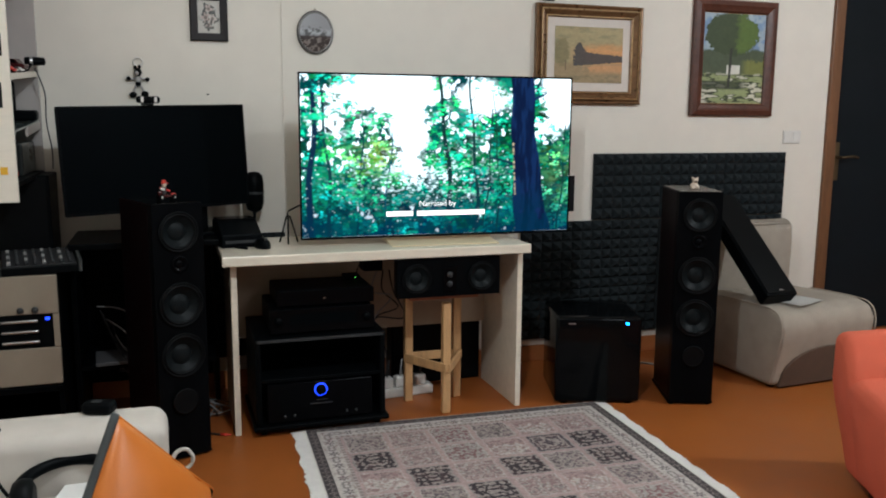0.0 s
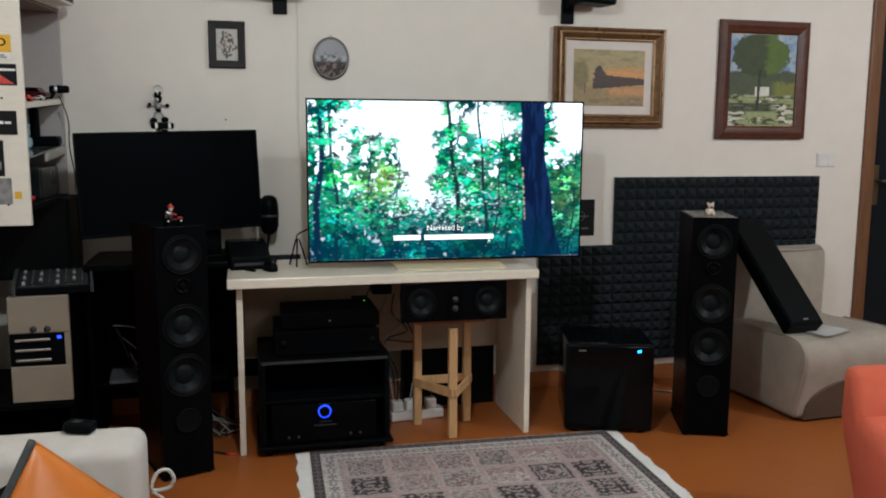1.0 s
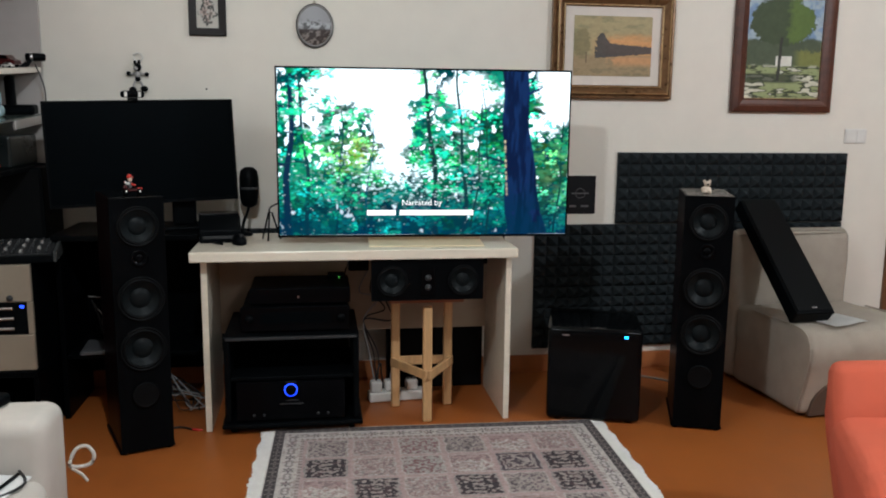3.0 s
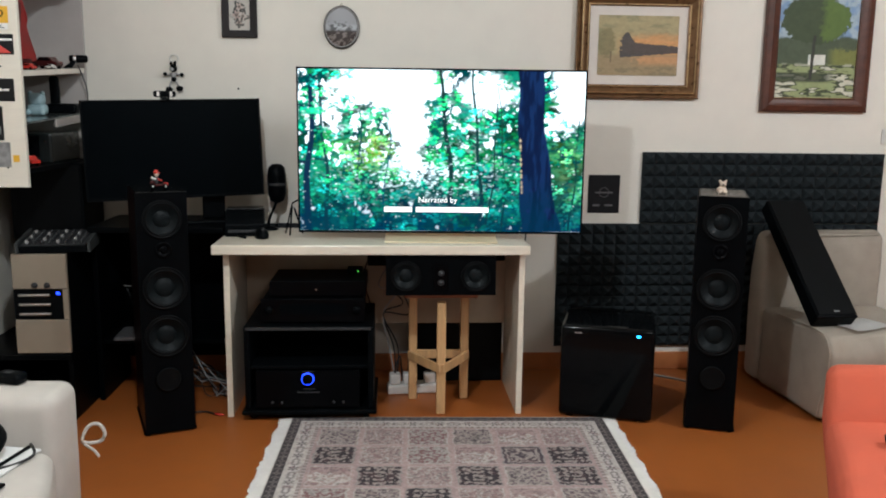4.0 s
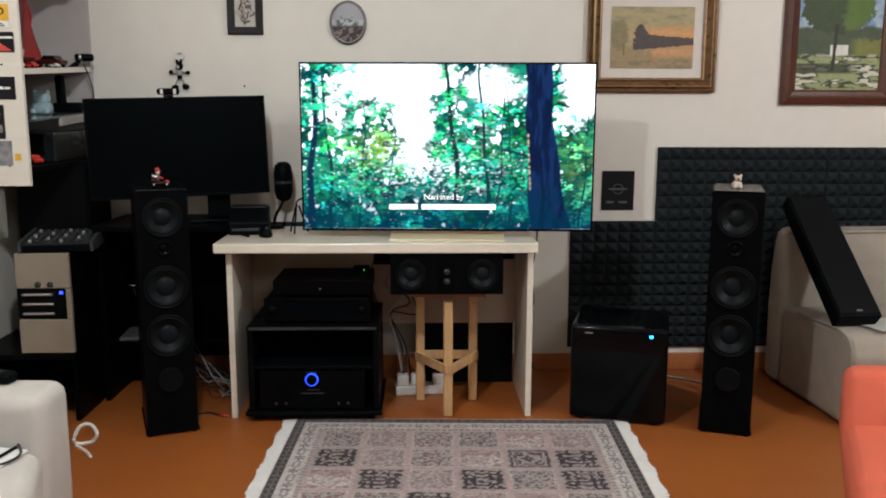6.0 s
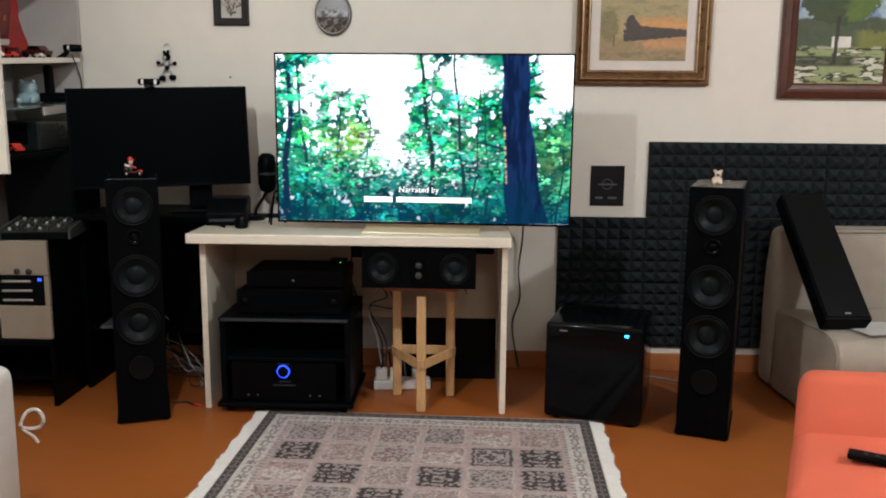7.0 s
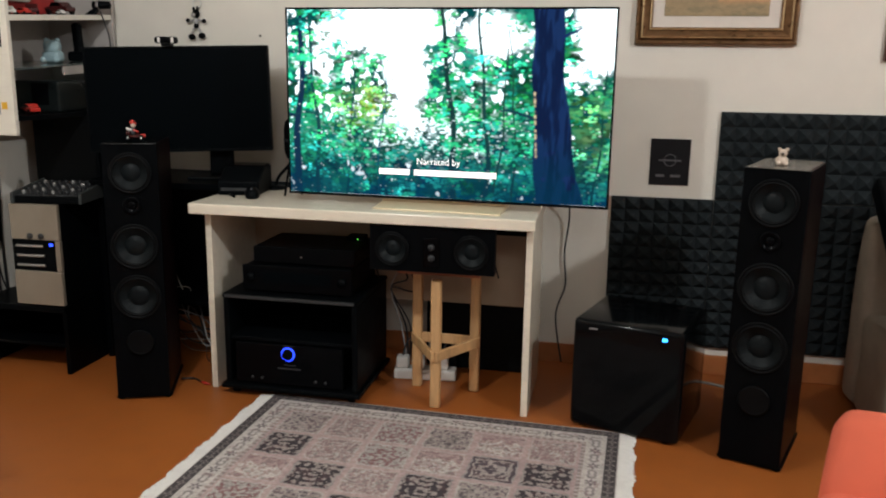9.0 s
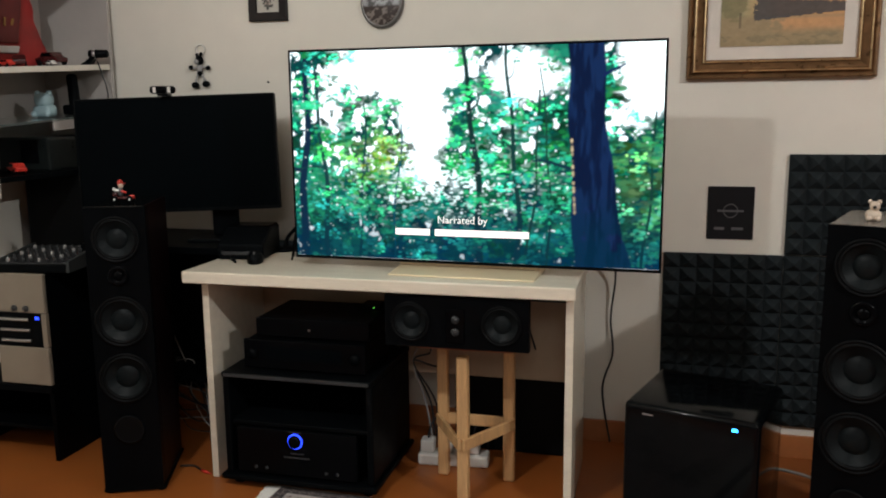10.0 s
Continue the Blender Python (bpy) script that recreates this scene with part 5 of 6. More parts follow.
def pyramid(dx, dz):
    """One foam pyramid with a blunt tip, shared by all of its size."""
    key = (round(dx, 4), round(dz, 4))
    if key not in PYRAMIDS:
        b = bmesh.new()
        g = 0.10
        q = [b.verts.new((c * dx / 2, 0, e * dz / 2)) for c, e in ((-1, -1), (1, -1), (1, 1), (-1, 1))]
        w_ = [b.verts.new((c * dx * 0.31, -0.013, e * dz * 0.31)) for c, e in ((-1, -1), (1, -1), (1, 1), (-1, 1))]
        t = [b.verts.new((c * g * dx / 2, -0.027, e * g * dz / 2)) for c, e in ((-1, -1), (1, -1), (1, 1), (-1, 1))]
        for lo, hi in ((q, w_), (w_, t)):
            for k in range(4):
                b.faces.new((lo[k], lo[(k + 1) % 4], hi[(k + 1) % 4], hi[k]))
        b.faces.new(t)
        me = bpy.data.meshes.new("pyramid")
        bmesh.ops.recalc_face_normals(b, faces=b.faces)
        b.to_mesh(me)
        b.free()
        me.materials.append(FOAM)
        PYRAMIDS[key] = me
    return PYRAMIDS[key]


def foam(x0, z0, w, h, y=WALLF):
    tile = thing("acoustic_foam_tile", pose(x0 + w / 2, y, z0), "charcoal pyramid acoustic foam tile on the wall", "acoustic foam", "acoustic foam tiles")
    w, h = w - 0.003, h - 0.003
    nx, nz = max(2, round(w / 0.056)), max(2, round(h / 0.056))
    part("backing", box(-w / 2, w / 2, -0.014, 0, 0, h), FOAM, tile)
    for i in range(nx):
        for j in range(nz):
            p = new("pyramid", pyramid(w / nx, h / nz))
            p.parent = tile
            p.location = (-w / 2 + (i + 0.5) * w / nx, -0.0142, (j + 0.5) * h / nz)
    return tile


for i in range(4):
    for j in range(2):
        foam(1.875 + 0.4175 * i, 0.124 + 0.32 * j, 0.4175, 0.32)
for i in range(3):
    foam(2.2925 + 0.4175 * i, 0.766, 0.4175, 0.36)
for i in range(2):
    foam(-0.02 + 0.33 * i, 0.16, 0.33, 0.60, WY1 + 0.005)


# ---- lounge chair and what leans on it ----
lc = thing("lounge_chair", pose(3.165, 3.665, 0) @ pose(0, 0, 0, 0, 0, 4), "low armless grey-beige upholstered lounge chair", "chair")
prof = [(-0.325, 0.014), (-0.345, 0.12), (-0.38, 0.25), (-0.385, 0.33), (-0.35, 0.39), (-0.26, 0.41), (0.05, 0.40), (0.20, 0.395), (0.20, 0.014)]
part("seat", soft(prism(prof, -0.315, 0.295, 0.03, 3), 0.006, 6, 1), CHAIRGREY, lc)
arch = [(-0.27, 0.006)] + [(0.27 * math.cos(a_), 0.02 + 0.185 * math.sin(a_) ** 0.8) for a_ in np.linspace(math.pi, 0, 15)] + [(0.27, 0.006)]
part("front_base", prism(arch, -0.016, 0.02, 0.003, axis="y"), CHAIRBROWN, lc, "brown arched base cloth", m=pose(0, -0.322, 0.008, 11, 0, 0))
for x in (-0.317, 0.297):
    part("seam", tube([(x, -0.318, 0.03), (x, -0.34, 0.12), (x, -0.373, 0.25), (x, -0.376, 0.33), (x, -0.343, 0.386), (x, -0.25, 0.405), (x, 0.05, 0.396)], 0.004, 6, 6), CHAIRGREY, lc)
bprof = [(0.205, 0.012), (0.35, 0.012), (0.36, 0.40), (0.33, 0.70), (0.30, 0.755), (0.245, 0.76), (0.215, 0.72), (0.205, 0.45)]
part("backrest", soft(prism(bprof, -0.315, 0.318, 0.035, 3), 0.008, 6, 1, 2.0), CHAIRGREY, lc)
for x in (-0.26, 0.26):
    for y in (-0.27, 0.30):
        part("foot", lathe([(0.02, 0), (0.022, 0.0115)], 12), BLACK, lc, m=pose(x, y, 0.0))
bar = thing("long_black_speaker", look((2.955, 3.366, 0.462), (2.925, 3.87, 0.913)), "long flat black loudspeaker leaning on the chair's backrest", "loudspeaker")
part("body", box(-0.095, 0.095, -0.075, 0.0, -0.675, 0.0, 0.008, 3), BLACK, bar)
part("grille", box(-0.088, 0.088, 0.0005, 0.006, -0.66, -0.012, 0.004), RUBBER, bar, "black cloth grille")
part("badge", box(-0.012, 0.012, 0.0062, 0.0075, -0.030, -0.024), CHROME, bar)
pp = bmesh.new()
g = [[pp.verts.new((x, y, 0.006 * noise.noise(Vector((x * 9, y * 9, 3))) + 0.004)) for x in np.linspace(-0.11, 0.11, 7)] for y in np.linspace(-0.08, 0.08, 6)]
for a, b_ in zip(g, g[1:]):
    for i in range(6):
        pp.faces.new((a[i], a[i + 1], b_[i + 1], b_[i]))
bmesh.ops.solidify(pp, geom=pp.faces[:], thickness=0.001)
single("paper_sheet", pp, PAPER, pose(3.09, 3.42, 0.412, 0, 0, 20), "white sheet of paper on the chair's seat", "paper")

# ---- coral armchair ----
def upholstered(outline, width, bev, seed):
    """A cushion body with the outline in y and z, drawn in towards the floor and crowned along its width."""
    b = soft(prism(outline, 0.0, width, bev, 4), 0.010, 4, 2, seed)
    for v in b.verts:
        low = max(0.0, 0.36 - v.co.z) / 0.36
        v.co.x += 0.05 * low * (1 - 2 * v.co.x / width)
        v.co.y -= 0.10 * low * max(0.0, 1 + v.co.y / 0.25)
        if v.co.z > 0.3:
            v.co.z += 0.035 * math.sin(math.pi * min(1, max(0, v.co.x / width)))
    return b


ac = thing("coral_armchair", pose(2.415, 2.47, 0) @ pose(0, 0, 0, 0, 0, -24), "coral red fabric easy chair with a low rounded back", "armchair")
part("backrest", upholstered([(0.0, 0.035), (0.01, 0.30), (0.0, 0.545), (-0.105, 0.55), (-0.19, 0.44), (-0.24, 0.30), (-0.24, 0.035)], 0.74, 0.034, 0.0), CORAL, ac)
part("seat", upholstered([(-0.13, 0.035), (-0.13, 0.42), (-0.30, 0.415), (-0.55, 0.405), (-0.70, 0.36), (-0.72, 0.20), (-0.70, 0.035)], 0.74, 0.045, 4.0), CORAL, ac)
for x in (0.11, 0.63):
    for y in (-0.20, -0.62):
        part("foot", lathe([(0.020, 0.0), (0.026, 0.04)], 16), BLACK, ac, m=pose(x, y, 0))
rc = thing("remote_control", pose(2.46, 2.05, 0.440) @ pose(0, 0, 0, 0, 0, 62), "black remote control on the easy chair's seat", "remote control")
part("body", box(-0.022, 0.022, -0.085, 0.085, 0, 0.016, 0.005), BLACK, rc)
for i in range(5):
    for j in range(2):
        part("button", box(-0.012 + 0.016 * j, -0.004 + 0.016 * j, -0.06 + 0.025 * i, -0.05 + 0.025 * i, 0.0162, 0.0182), GREYMETAL, rc)

# ---- white sofa and the things on it ----
so = thing("white_sofa", pose(0.085, 2.50, 0), "off-white cotton covered sofa with a tied loop at its corner", "sofa")
part("arm", soft(box(-0.80, 0.0, -0.20, 0.0, 0.03, 0.505, 0.040, 4), 0.009, 5, 1), SOFAWHITE, so)
part("seat", soft(prism([(-0.80, -0.205), (0.0, -0.205), (0.10, -0.50), (0.14, -0.80), (0.10, -1.60), (-0.80, -1.60)], 0.03, 0.368, 0.045, 4, axis="z"), 0.010, 5, 1, 3.0), SOFAWHITE, so)
bm = tube([(0.002, -0.01, 0.305), (0.018, 0.005, 0.345), (0.048, 0.012, 0.352), (0.066, 0.012, 0.325), (0.055, 0.012, 0.298), (0.02, 0.008, 0.292), (0.0, 0.0, 0.30)], 0.006, 8, 6)
tube([(0.006, 0.0, 0.292), (0.03, 0.01, 0.268), (0.045, 0.012, 0.245)], 0.005, 8, 5, bm=bm)
part("tie", bm, SOFAWHITE, so, "white knotted fabric tie")
rm = thing("small_clock", pose(-0.085, 2.45, 0.508) @ pose(0, 0, 0, 0, 0, -20), "small black round-edged gadget on the sofa's arm", "gadget")
part("body", box(-0.045, 0.04, -0.025, 0.025, 0, 0.034, 0.013, 3), BLACK, rm, smooth=True)
part("window", box(-0.016, 0.008, -0.018, 0.002, 0.0342, 0.0352), GREYMETAL, rm)
hd = thing("headphones", pose(-0.14, 2.20, 0.371) @ Matrix.Scale(1.25, 4), "black over-ear headphones lying on the sofa", "headphones")
part("headband", tube([(0.095 * math.cos(a), 0.085 * math.sin(a), 0.035 + 0.02 * math.sin(a)) for a in np.linspace(-0.6, math.pi + 0.6, 9)], 0.012, 8, 4), BLACK, hd)
for s in (-1, 1):
    part("ear_cup", lathe([(0.028, -0.02), (0.040, -0.014), (0.042, 0.0), (0.036, 0.016), (0.02, 0.022)], 22), RUBBER, hd, m=pose(s * 0.075, -0.055, 0.04, 0, 90 * s, 0))
part("boom", tube([(-0.10, -0.05, 0.05), (-0.125, -0.03, 0.09), (-0.12, -0.01, 0.15), (-0.115, 0.0, 0.165)], 0.0035, 6, 5), BLACK, hd)
part("cord", tube([(0.08, -0.06, 0.02), (0.12, -0.05, 0.006), (0.16, 0.02, 0.006), (0.10, 0.12, 0.006)], 0.003, 6, 5), CABLEB, hd)
single("paper", box(-0.13, 0.10, -0.10, 0.12, 0, 0.006, 0.001), PAPER, pose(-0.06, 2.17, 0.371, 0, 0, -12), "white papers on the sofa's seat", "papers")
single("ballpoint_pen", tube([(0, -0.07, 0.005), (0, 0.07, 0.005)], 0.0045, 8, 2), BLACK, pose(0.015, 2.20, 0.378, 0, 0, -12), "black pen on the papers", "pen")
tb = thing("tablet", pose(-0.045, 1.975, 0.3715) @ pose(0, 0, 0, 0, 0, -10), "black tablet lying on the sofa's seat", "tablet")
part("body", box(-0.13, 0.095, -0.09, 0.09, 0, 0.009, 0.003), BLACK, tb)
part("screen", box(-0.12, 0.085, -0.08, 0.08, 0.0092, 0.0100), SCREENOFF, tb)

cu = thing("orange_cushion", pose(0.022, 1.49, 0.830) @ pose(0, 0, 0, -8, 0, 58), "shiny orange cushion with a dark back, standing on a corner", "cushion")
b = bmesh.new()
N = 22
for side, mi in ((-1, 0), (1, 1)):
    gr = []
    for i in range(N + 1):
        row = []
        for j in range(N + 1):
            a, c_ = i / N, j / N
            puff = 0.055 * (math.sin(math.pi * a) * math.sin(math.pi * c_)) ** 0.55
            x, z = (a - c_) * 0.235, -(a + c_) * 0.235
            row.append(b.verts.new((x, side * (puff + 0.002), z)))
        gr.append(row)
    for i in range(N):
        for j in range(N):
            f = b.faces.new((gr[i][j], gr[i + 1][j], gr[i + 1][j + 1], gr[i][j + 1]))
            f.smooth, f.material_index = True, mi
bmesh.ops.remove_doubles(b, verts=b.verts[:], dist=0.0041)
part("cover", b, [ORANGE, DARKGREY], cu)
for side, mt, r_, lb in ((1, ORANGE, 0.003, "orange piping"), (-1, DARKGREY, 0.007, "dark grey edge band")):
    part("piping", tube([(side * 0.235 * (1 - abs(q)), 0, -0.235 + 0.235 * q) for q in np.linspace(1, -1, 17)], r_, 8, 2), mt, cu, lb)


# ---- figures on the loudspeakers ----
kf = bmesh.new()
box(-0.040, 0.030, -0.016, 0.016, 0.010, 0.020, 0.005, bm=kf, mi=2)
box(0.026, 0.052, -0.010, 0.010, 0.011, 0.024, 0.005, bm=kf, mi=0)
box(-0.044, -0.022, -0.013, 0.013, 0.018, 0.034, 0.005, bm=kf, mi=2)
for x in (-0.032, 0.036):
    for y in (-0.020, 0.020):
        lathe([(0.006, -0.006), (0.011, -0.005), (0.011, 0.005), (0.006, 0.006)], 14, bm=kf, m=pose(x, y, 0.011, 90, 0, 0), mi=3)
        ball(0.0045, Matrix.Translation((x, y * 1.32, 0.011)), bm=kf, mi=1)
ball(0.013, Matrix.Translation((-0.010, 0, 0.034)), sz=1.15, bm=kf, mi=5)
tube([(-0.014, -0.010, 0.040), (-0.026, -0.016, 0.040), (-0.038, -0.018, 0.046)], 0.005, 8, 4, bm=kf, mi=1)
tube([(-0.004, -0.010, 0.038), (0.010, -0.010, 0.034), (0.018, -0.006, 0.032)], 0.0042, 8, 4, bm=kf, mi=0)
ball(0.0125, Matrix.Translation((-0.008, 0, 0.057)), bm=kf, mi=4)
ball(0.0135, Matrix.Translation((-0.010, 0, 0.064)), sz=0.75, bm=kf, mi=0)
box(-0.002, 0.012, -0.008, 0.008, 0.060, 0.063, 0.001, bm=kf, mi=0)
single("toy_figure", kf, [REDPL, WHITEPL, DARKRED, BLACK, SKIN, PEWTER], pose(0.105, 3.40, 0.994, 0, 0, 20) @ Matrix.Diagonal((0.72, 0.9, 1.04, 1)), "small red-capped toy driver in a kart, on the loudspeaker", "toy", smooth=True)
kf = bmesh.new()
ball(0.022, Matrix.Translation((0, 0, 0.020)), sx=1.25, bm=kf, mi=0)
ball(0.018, Matrix.Translation((0.004, -0.006, 0.052)), bm=kf, mi=0)
for x in (-0.012, 0.018):
    ball(0.008, Matrix.Translation((x, 0, 0.068)), bm=kf, mi=0)
    ball(0.010, Matrix.Translation((x, -0.018, 0.010)), bm=kf, mi=0)
ball(0.006, Matrix.Translation((0.004, -0.024, 0.05)), bm=kf, mi=1)
single("animal_figurine", kf, [SKIN, DARKFRAME], pose(2.395, 3.345, 0.9935, 0, 0, -15) @ Matrix.Scale(0.74, 4), "small cream animal figurine on the loudspeaker", "figurine", smooth=True)

# ---- adapter on the side wall ----
pa = thing("power_adapter", pose(-0.738, 3.60, 0.515), "black power adapter hanging on its cable at the side wall", "adapter")
part("body", box(0.0, 0.034, -0.032, 0.032, 0.0, 0.125, 0.006), BLACK, pa)
part("cable", tube([(0.017, 0.0, 0.12), (0.018, -0.006, 0.3), (0.014, 0.01, 0.55)], 0.004, 6, 6), CABLEB, pa)
part("cable", tube([(0.017, 0.0, 0.004), (0.018, 0.02, -0.15), (0.016, 0.10, -0.33), (0.016, 0.16, -0.48)], 0.004, 6, 6), CABLEB, pa)

# ---- power strip and cables ----
pw = thing("power_strip", pose(1.12, 3.78, 0) @ pose(0, 0, 0, 0, 0, 6), "white multi-socket power strip with plugs on the floor", "power strip")
part("body", box(-0.10, 0.16, -0.035, 0.035, 0, 0.045, 0.008), WHITEPL, pw)
for x in (-0.065, 0.0, 0.10):
    part("plug", box(x - 0.026, x + 0.026, -0.026, 0.026, 0.0452, 0.095, 0.008), WHITEPL, pw)
for x, c_ in ((-0.065, CABLEB), (0.0, CABLEW), (0.10, CABLEB)):
    part("lead", tube([(x, 0, 0.095), (x + 0.01, 0.01, 0.14), (x + 0.03, 0.05, 0.16), (x + 0.04, 0.08, 0.10), (x + 0.05, 0.085, 0.02)], 0.004, 6, 6), c_, pw)
single("television_cable", tube([(1.70, 4.0, 0.80), (1.705, 4.08, 0.66), (1.69, 4.10, 0.5), (1.70, 4.10, 0.36), (1.665, 4.095, 0.22), (1.70, 4.06, 0.02)], 0.004, 6, 8), CABLEB, I4, "thin dark cable hanging down the wall", "cable")
single("speaker_cable", tube([(2.12, 3.95, 0.012), (2.28, 3.93, 0.03), (2.42, 3.86, 0.028), (2.50, 3.65, 0.06)], 0.006, 6, 8), CABLEW, I4, "pale speaker cable across the floor", "cable")
rng = random.Random(5)
for k in range(14):
    z0 = 0.50 - 0.02 * k
    pts = [(-0.20 + 0.012 * k, 3.84 + rng.uniform(-0.03, 0.05), z0)]
    for i in range(5):
        pts.append((-0.10 + 0.085 * i + rng.uniform(-0.05, 0.05), 3.78 + rng.uniform(-0.08, 0.12), max(0.012, z0 * (1 - 0.2 * (i + 1)) + rng.uniform(-0.05, 0.07))))
    pts.append((0.30 + rng.uniform(-0.06, 0.05), 3.66 + rng.uniform(0, 0.2), 0.010 + 0.02 * rng.random()))
    single("loose_cable", tube(pts, 0.0022 + 0.0014 * rng.random(), 6, 7), CABLEW if k % 3 == 0 else CABLEB, I4, "loose cable in a tangle behind the loudspeaker", "cable", "tangled cables")
pk = thing("audio_plug", pose(0.275, 3.50, 0), "red-tipped audio plug on a short lead on the floor", "plug")
part("lead", tube([(-0.10, 0.02, 0.005), (-0.05, 0.03, 0.006), (0.0, 0.0, 0.006)], 0.004, 6, 5), CABLEB, pk)
part("tip", lathe([(0.006, 0), (0.006, 0.03), (0.003, 0.032), (0.003, 0.045)], 12), REDPL, pk, "red plug body", m=pose(0.0, 0, 0.0065, 0, 90, -20))
for k in range(3):
    pts = [(1.02 + 0.03 * k, 3.82, 0.60), (0.98 + 0.05 * k, 3.75, 0.52), (1.06 + 0.03 * k, 3.70, 0.50 - 0.05 * k), (1.0, 3.78, 0.38), (1.03 + 0.02 * k, 3.84, 0.2), (1.06, 3.84, 0.02)]
    single("equipment_cable", tube(pts, 0.0035, 6, 7), CABLEB if k else CABLEW, I4, "cable hanging behind the hi-fi rack", "cable", "equipment cables")
for k, x in enumerate((-0.70, -0.66)):
    single("wall_cable", tube([(-0.725, 3.56 + 0.07 * k, 1.15), (-0.72, 3.60 + 0.06 * k, 0.85), (-0.725, 3.60 + 0.05 * k, 0.5), (-0.72, 3.63 + 0.03 * k, 0.05)], 0.005, 6, 8), CABLEB, I4, "dark cable hanging on the side wall", "cable", "side wall cables")
kc = thing("floor_box", pose(1.48, 3.98, 0), "dark flat box standing behind the desk", "box")
part("body", box(-0.36, 0.10, -0.05, 0.05, 0, 0.42, 0.005), BLACK, kc)
part("front", box(-0.35, 0.09, -0.055, -0.0505, 0.01, 0.41, 0.002), RUBBER, kc)

for x0, x1, y0, h_ in ((1.43, 1.56, 3.74, 0.085), (0.93, 1.02, 3.70, 0.10)):
    hb = thing("power_brick", pose(x0, y0, 0.7215 - h_), "black power brick fixed under the desktop", "power brick", "power bricks")
    part("body", box(0, x1 - x0, 0, 0.09, 0, h_, 0.006), BLACK, hb)
    part("lead", tube([(0.02, 0.085, 0.02), (0.0, 0.10, 0.01), (-0.02, 0.10, -0.08), (0.01, 0.105, -0.2)], 0.0035, 6, 5), CABLEB, hb)

# ---- rug ----
RX0, RX1, RY0, RY1 = 0.585, 1.926, 1.75, 3.425


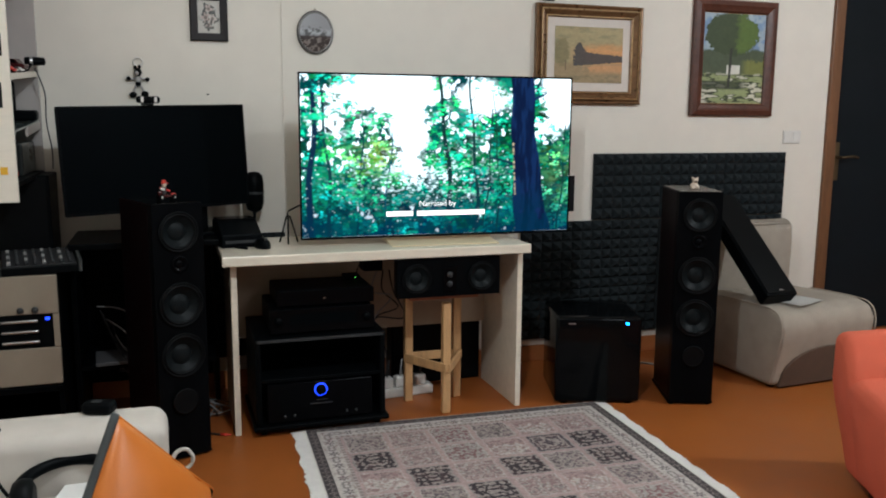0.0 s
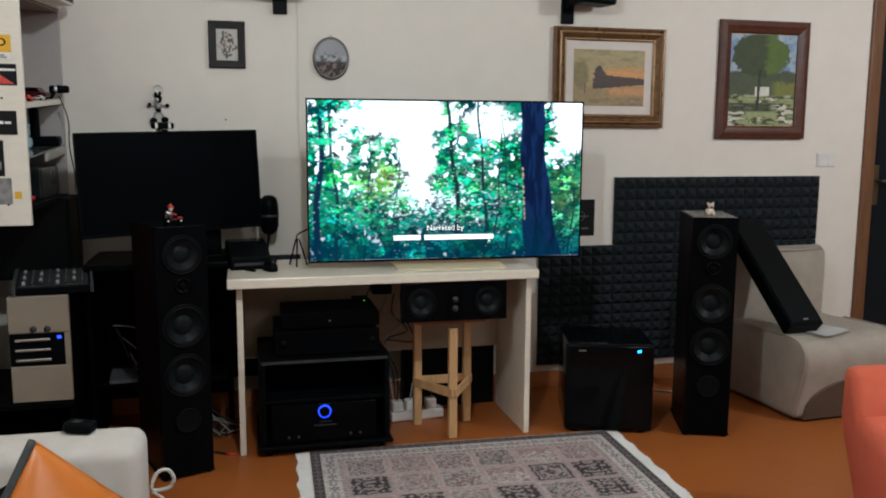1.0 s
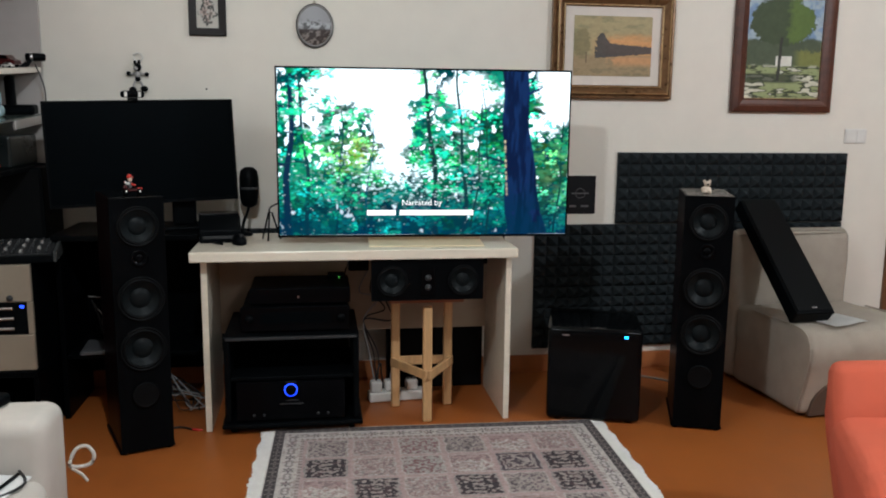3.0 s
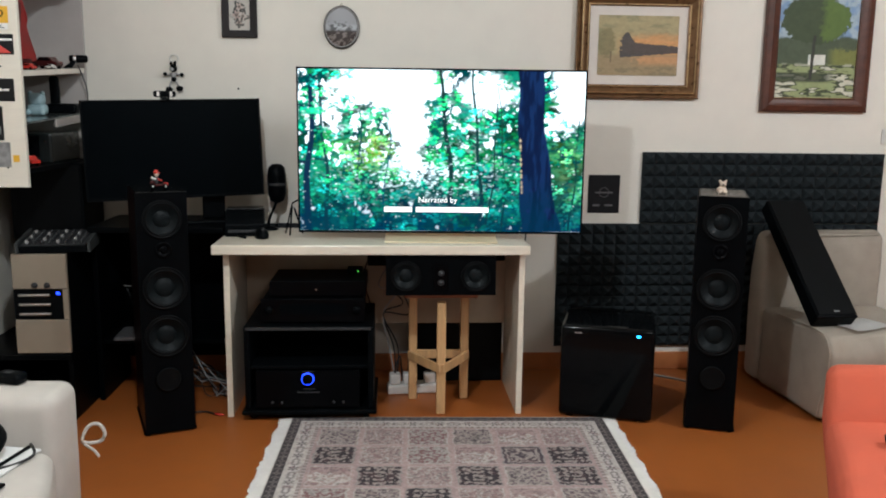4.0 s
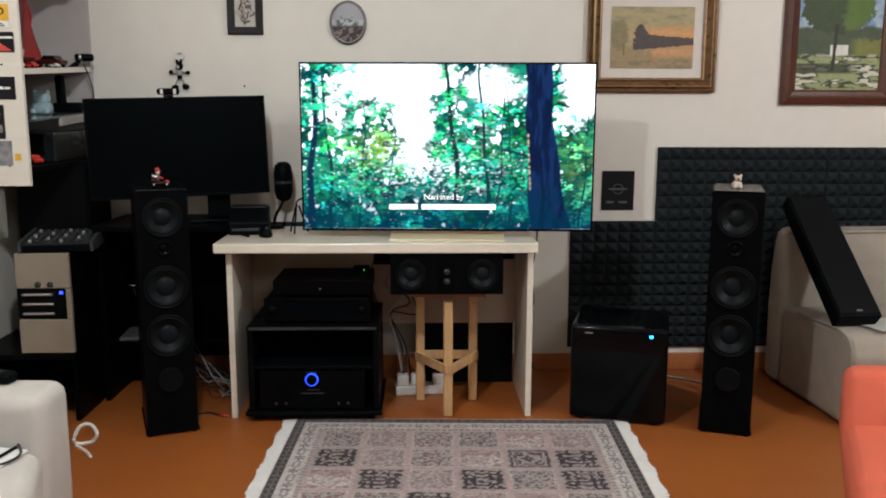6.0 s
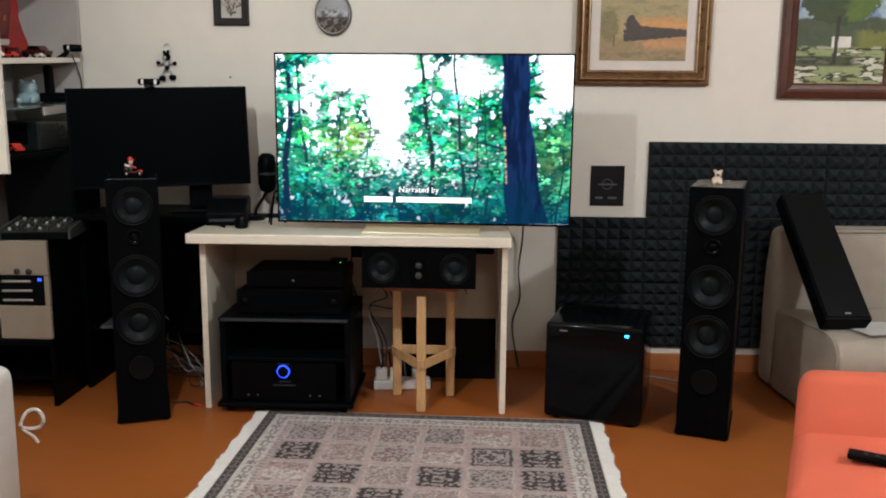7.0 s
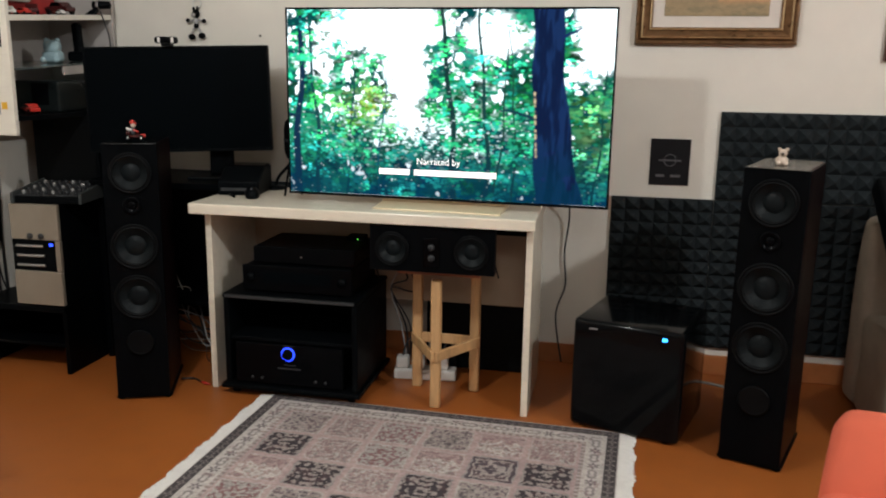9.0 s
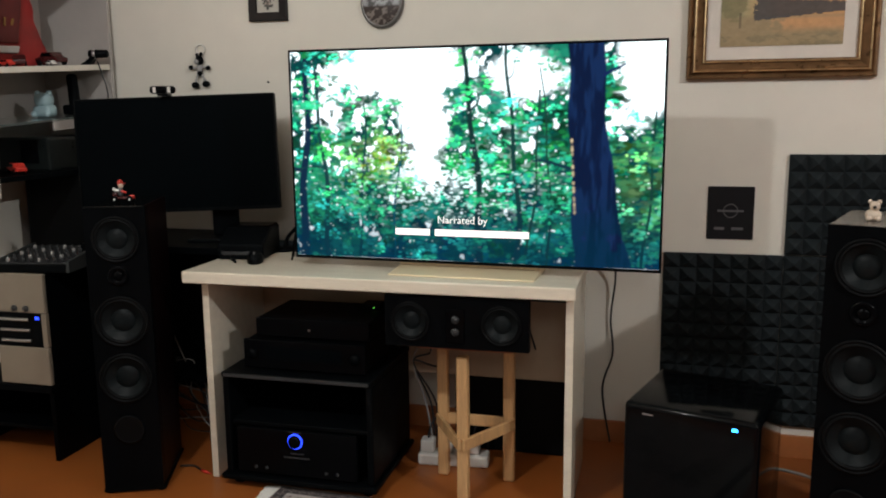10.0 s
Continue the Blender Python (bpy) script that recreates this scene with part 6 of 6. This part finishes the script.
def rug_image(h, w, lx, ly):
    """Panelled garden design: borders, then squares with flowers, in greys, cream and wine red."""
    y, x = np.mgrid[0:h, 0:w].astype(float)
    x, y = x / (w - 1) * lx, y / (h - 1) * ly
    e = np.minimum(np.minimum(x, lx - x), np.minimum(y, ly - y))
    cream, rose, dark, wine, grey = np.array((0.52, 0.475, 0.445)), np.array((0.34, 0.25, 0.24)), np.array((0.040, 0.032, 0.037)), np.array((0.155, 0.075, 0.078)), np.array((0.32, 0.275, 0.255))
    img = np.ones((h, w, 3)) * cream
    n1, n2 = grain(h, w, 60, 71, 3), grain(h, w, 150, 73, 2)
    along = np.where(np.minimum(x, lx - x) < np.minimum(y, ly - y), y, x)

    def flower(px, py, period, fold, size):
        a, b_ = (px % period) / period - 0.5, py / period
        r_, t_ = np.hypot(a, b_), np.arctan2(b_, a)
        return r_ - size * (0.65 + 0.35 * np.cos(fold * t_))

    blend(img, dark * 0.9, ((e > 0.004) & (e < 0.046)) * 0.95)
    blend(img, grey * 1.1, ((e > 0.008) & (e < 0.042) & (np.abs(flower(along, e - 0.025, 0.036, 4, 0.36)) < 0.07)) * 0.6)
    blend(img, cream, ((e > 0.044) & (e < 0.048)) * 0.9)
    band = (e > 0.048) & (e < 0.112)
    blend(img, cream * 0.95, band * 1.0)
    blend(img, dark * 2.4, (band & (flower(along, e - 0.080, 0.115, 6, 0.20) < 0)) * 0.85)
    blend(img, cream, (band & (flower(along, e - 0.080, 0.115, 4, 0.07) < 0)) * 0.9)
    blend(img, dark * 3, (band & (np.abs(flower(along + 0.057, e - 0.080, 0.115, 2, 0.22)) < 0.05)) * 0.6)
    blend(img, wine * 1.3, (band & (n1 > 0.66)) * 0.35)
    blend(img, rose * 0.7, ((e > 0.112) & (e < 0.128)) * np.where(np.sin(along * 260) > 0.2, 0.35, 0.85))
    inner = e > 0.128
    s = (lx - 0.256) / 6
    cx, cy = np.floor((x - 0.128) / s).astype(int), np.floor((y - 0.128) / s).astype(int)
    fx, fy = (x - 0.128) / s - cx, (y - 0.128) / s - cy
    fx, fy = fx + 0.09 * (grain(h, w, 60, 91, 2) - 0.5), fy + 0.09 * (grain(h, w, 60, 93, 2) - 0.5)
    rows_ = ("204230", "104351", "310121", "421032", "034104", "150312", "213041", "041235", "320410", "104321")
    table = np.array([[int(q) for q in row] for row in rows_])
    kind = table[np.clip(cy, 0, 9), np.clip(cx, 0, 5)]
    f = np.minimum(np.minimum(fx, 1 - fx), np.minimum(fy, 1 - fy))
    ax, ay = np.abs(fx - 0.5), np.abs(fy - 0.5)
    r, t = np.hypot(ax, ay), np.arctan2(fy - 0.5, fx - 0.5)
    grounds = [rose * 1.0, dark * 1.2, grey * 1.1, rose * 1.1, cream * 0.72, dark * 2.2]
    inks = [cream * 0.85, grey * 1.1, dark * 3.0, cream * 1.0, wine * 1.5, grey * 1.2]
    sprig = 0.5 * grain(h, w, 95, 95, 2) + 0.5 * grain(h, w, 160, 97, 1)
    for k in range(6):
        m_ = inner & (kind == k)
        blend(img, grounds[k], m_ * 1.0)
        if k == 0:
            pat = (np.abs(np.sin(15 * (fx + fy) + 3 * np.sin(9 * (fx - fy)))) < 0.30) | (sprig > 0.60)
        elif k == 1:
            pat = (np.abs(np.sin(19 * ax)) * np.abs(np.cos(17 * ay + 4 * ax)) > 0.62) | ((ax < 0.05) & (np.sin(40 * fy) > 0)) | (sprig > 0.64)
        elif k == 2:
            pat = ((np.sin(32 * fx) * np.sin(32 * fy) > 0.45) & (sprig > 0.42)) | (sprig > 0.63)
        elif k == 3:
            pat = (fy > 0.30 + 0.9 * (ax - 0.12) ** 2 + 0.12 * np.abs(np.sin(12 * ax))) & (r < 0.46) & (sprig < 0.58)
        elif k == 4:
            pat = (np.abs(r - 0.20 * (1 + 0.30 * np.cos(6 * t))) < 0.04) | ((r > 0.30) & (sprig > 0.57)) | (r < 0.06)
        else:
            pat = (np.abs(f - 0.17) < 0.025) | (np.abs(r - 0.17 * (1 + 0.25 * np.cos(4 * t))) < 0.05) | ((f > 0.2) & (sprig > 0.60))
        blend(img, inks[k], (m_ & pat & (f > 0.08)) * 0.88)
        blend(img, wine * 1.1, (m_ & (n1 > 0.58) & (f > 0.09)) * (0.40 if k in (0, 3, 4) else 0.2))
        blend(img, dark, (m_ & (n1 < 0.36) & (f > 0.09)) * (0.35 if k in (0, 2, 3) else 0.15))
    blend(img, rose * 1.25, (inner & (f < 0.055)) * 0.9)
    blend(img, cream, (inner & (f > 0.055) & (f < 0.085)) * 0.5)
    return np.clip(img * (0.74 + 0.52 * n2[..., None]), 0, 1)


rug = thing("rug", pose((RX0 + RX1) / 2, (RY0 + RY1) / 2, 0) @ pose(0, 0, 0, 0, 0, -2.0), "patterned woven rug with cream fringes, in greys and wine red", "rug")
LX, LY = RX1 - RX0, RY1 - RY0
pile = picture_mesh("woven_face", LX, LY, rug_image(580, 470, LX, LY), PILE)
pile.parent, pile.matrix_local = rug, pose(0, 0, 0.0085, -90, 0, 0)
part("backing", box(-LX / 2, LX / 2, -LY / 2, LY / 2, 0.0005, 0.008, 0.002), FRINGE, rug)
fr_rng = random.Random(8)
for s in (-1, 1):
    b = bmesh.new()
    y = -LY / 2 + 0.003
    while y < LY / 2:
        ln = 0.056 + fr_rng.uniform(-0.004, 0.004) + 0.004 * math.sin(y * 40)
        dy = fr_rng.uniform(-0.003, 0.003)
        w_ = 0.0048
        rows = []
        for k in range(4):
            q = k / 3
            xx, yy, zz = s * (LX / 2 - 0.004 + ln * q), y + dy * q * q, 0.006 - 0.004 * q + 0.001 * fr_rng.random()
            rows.append((b.verts.new((xx, yy - w_, zz - 0.0015)), b.verts.new((xx, yy, zz + 0.0015)), b.verts.new((xx, yy + w_, zz - 0.0015))))
        for a, c_ in zip(rows, rows[1:]):
            for k in range(2):
                b.faces.new((a[k], a[k + 1], c_[k + 1], c_[k]))
        y += 0.0072
    tagged(part("fringe", b, FRINGE, rug, "cream knotted fringe"), kind="stuff")
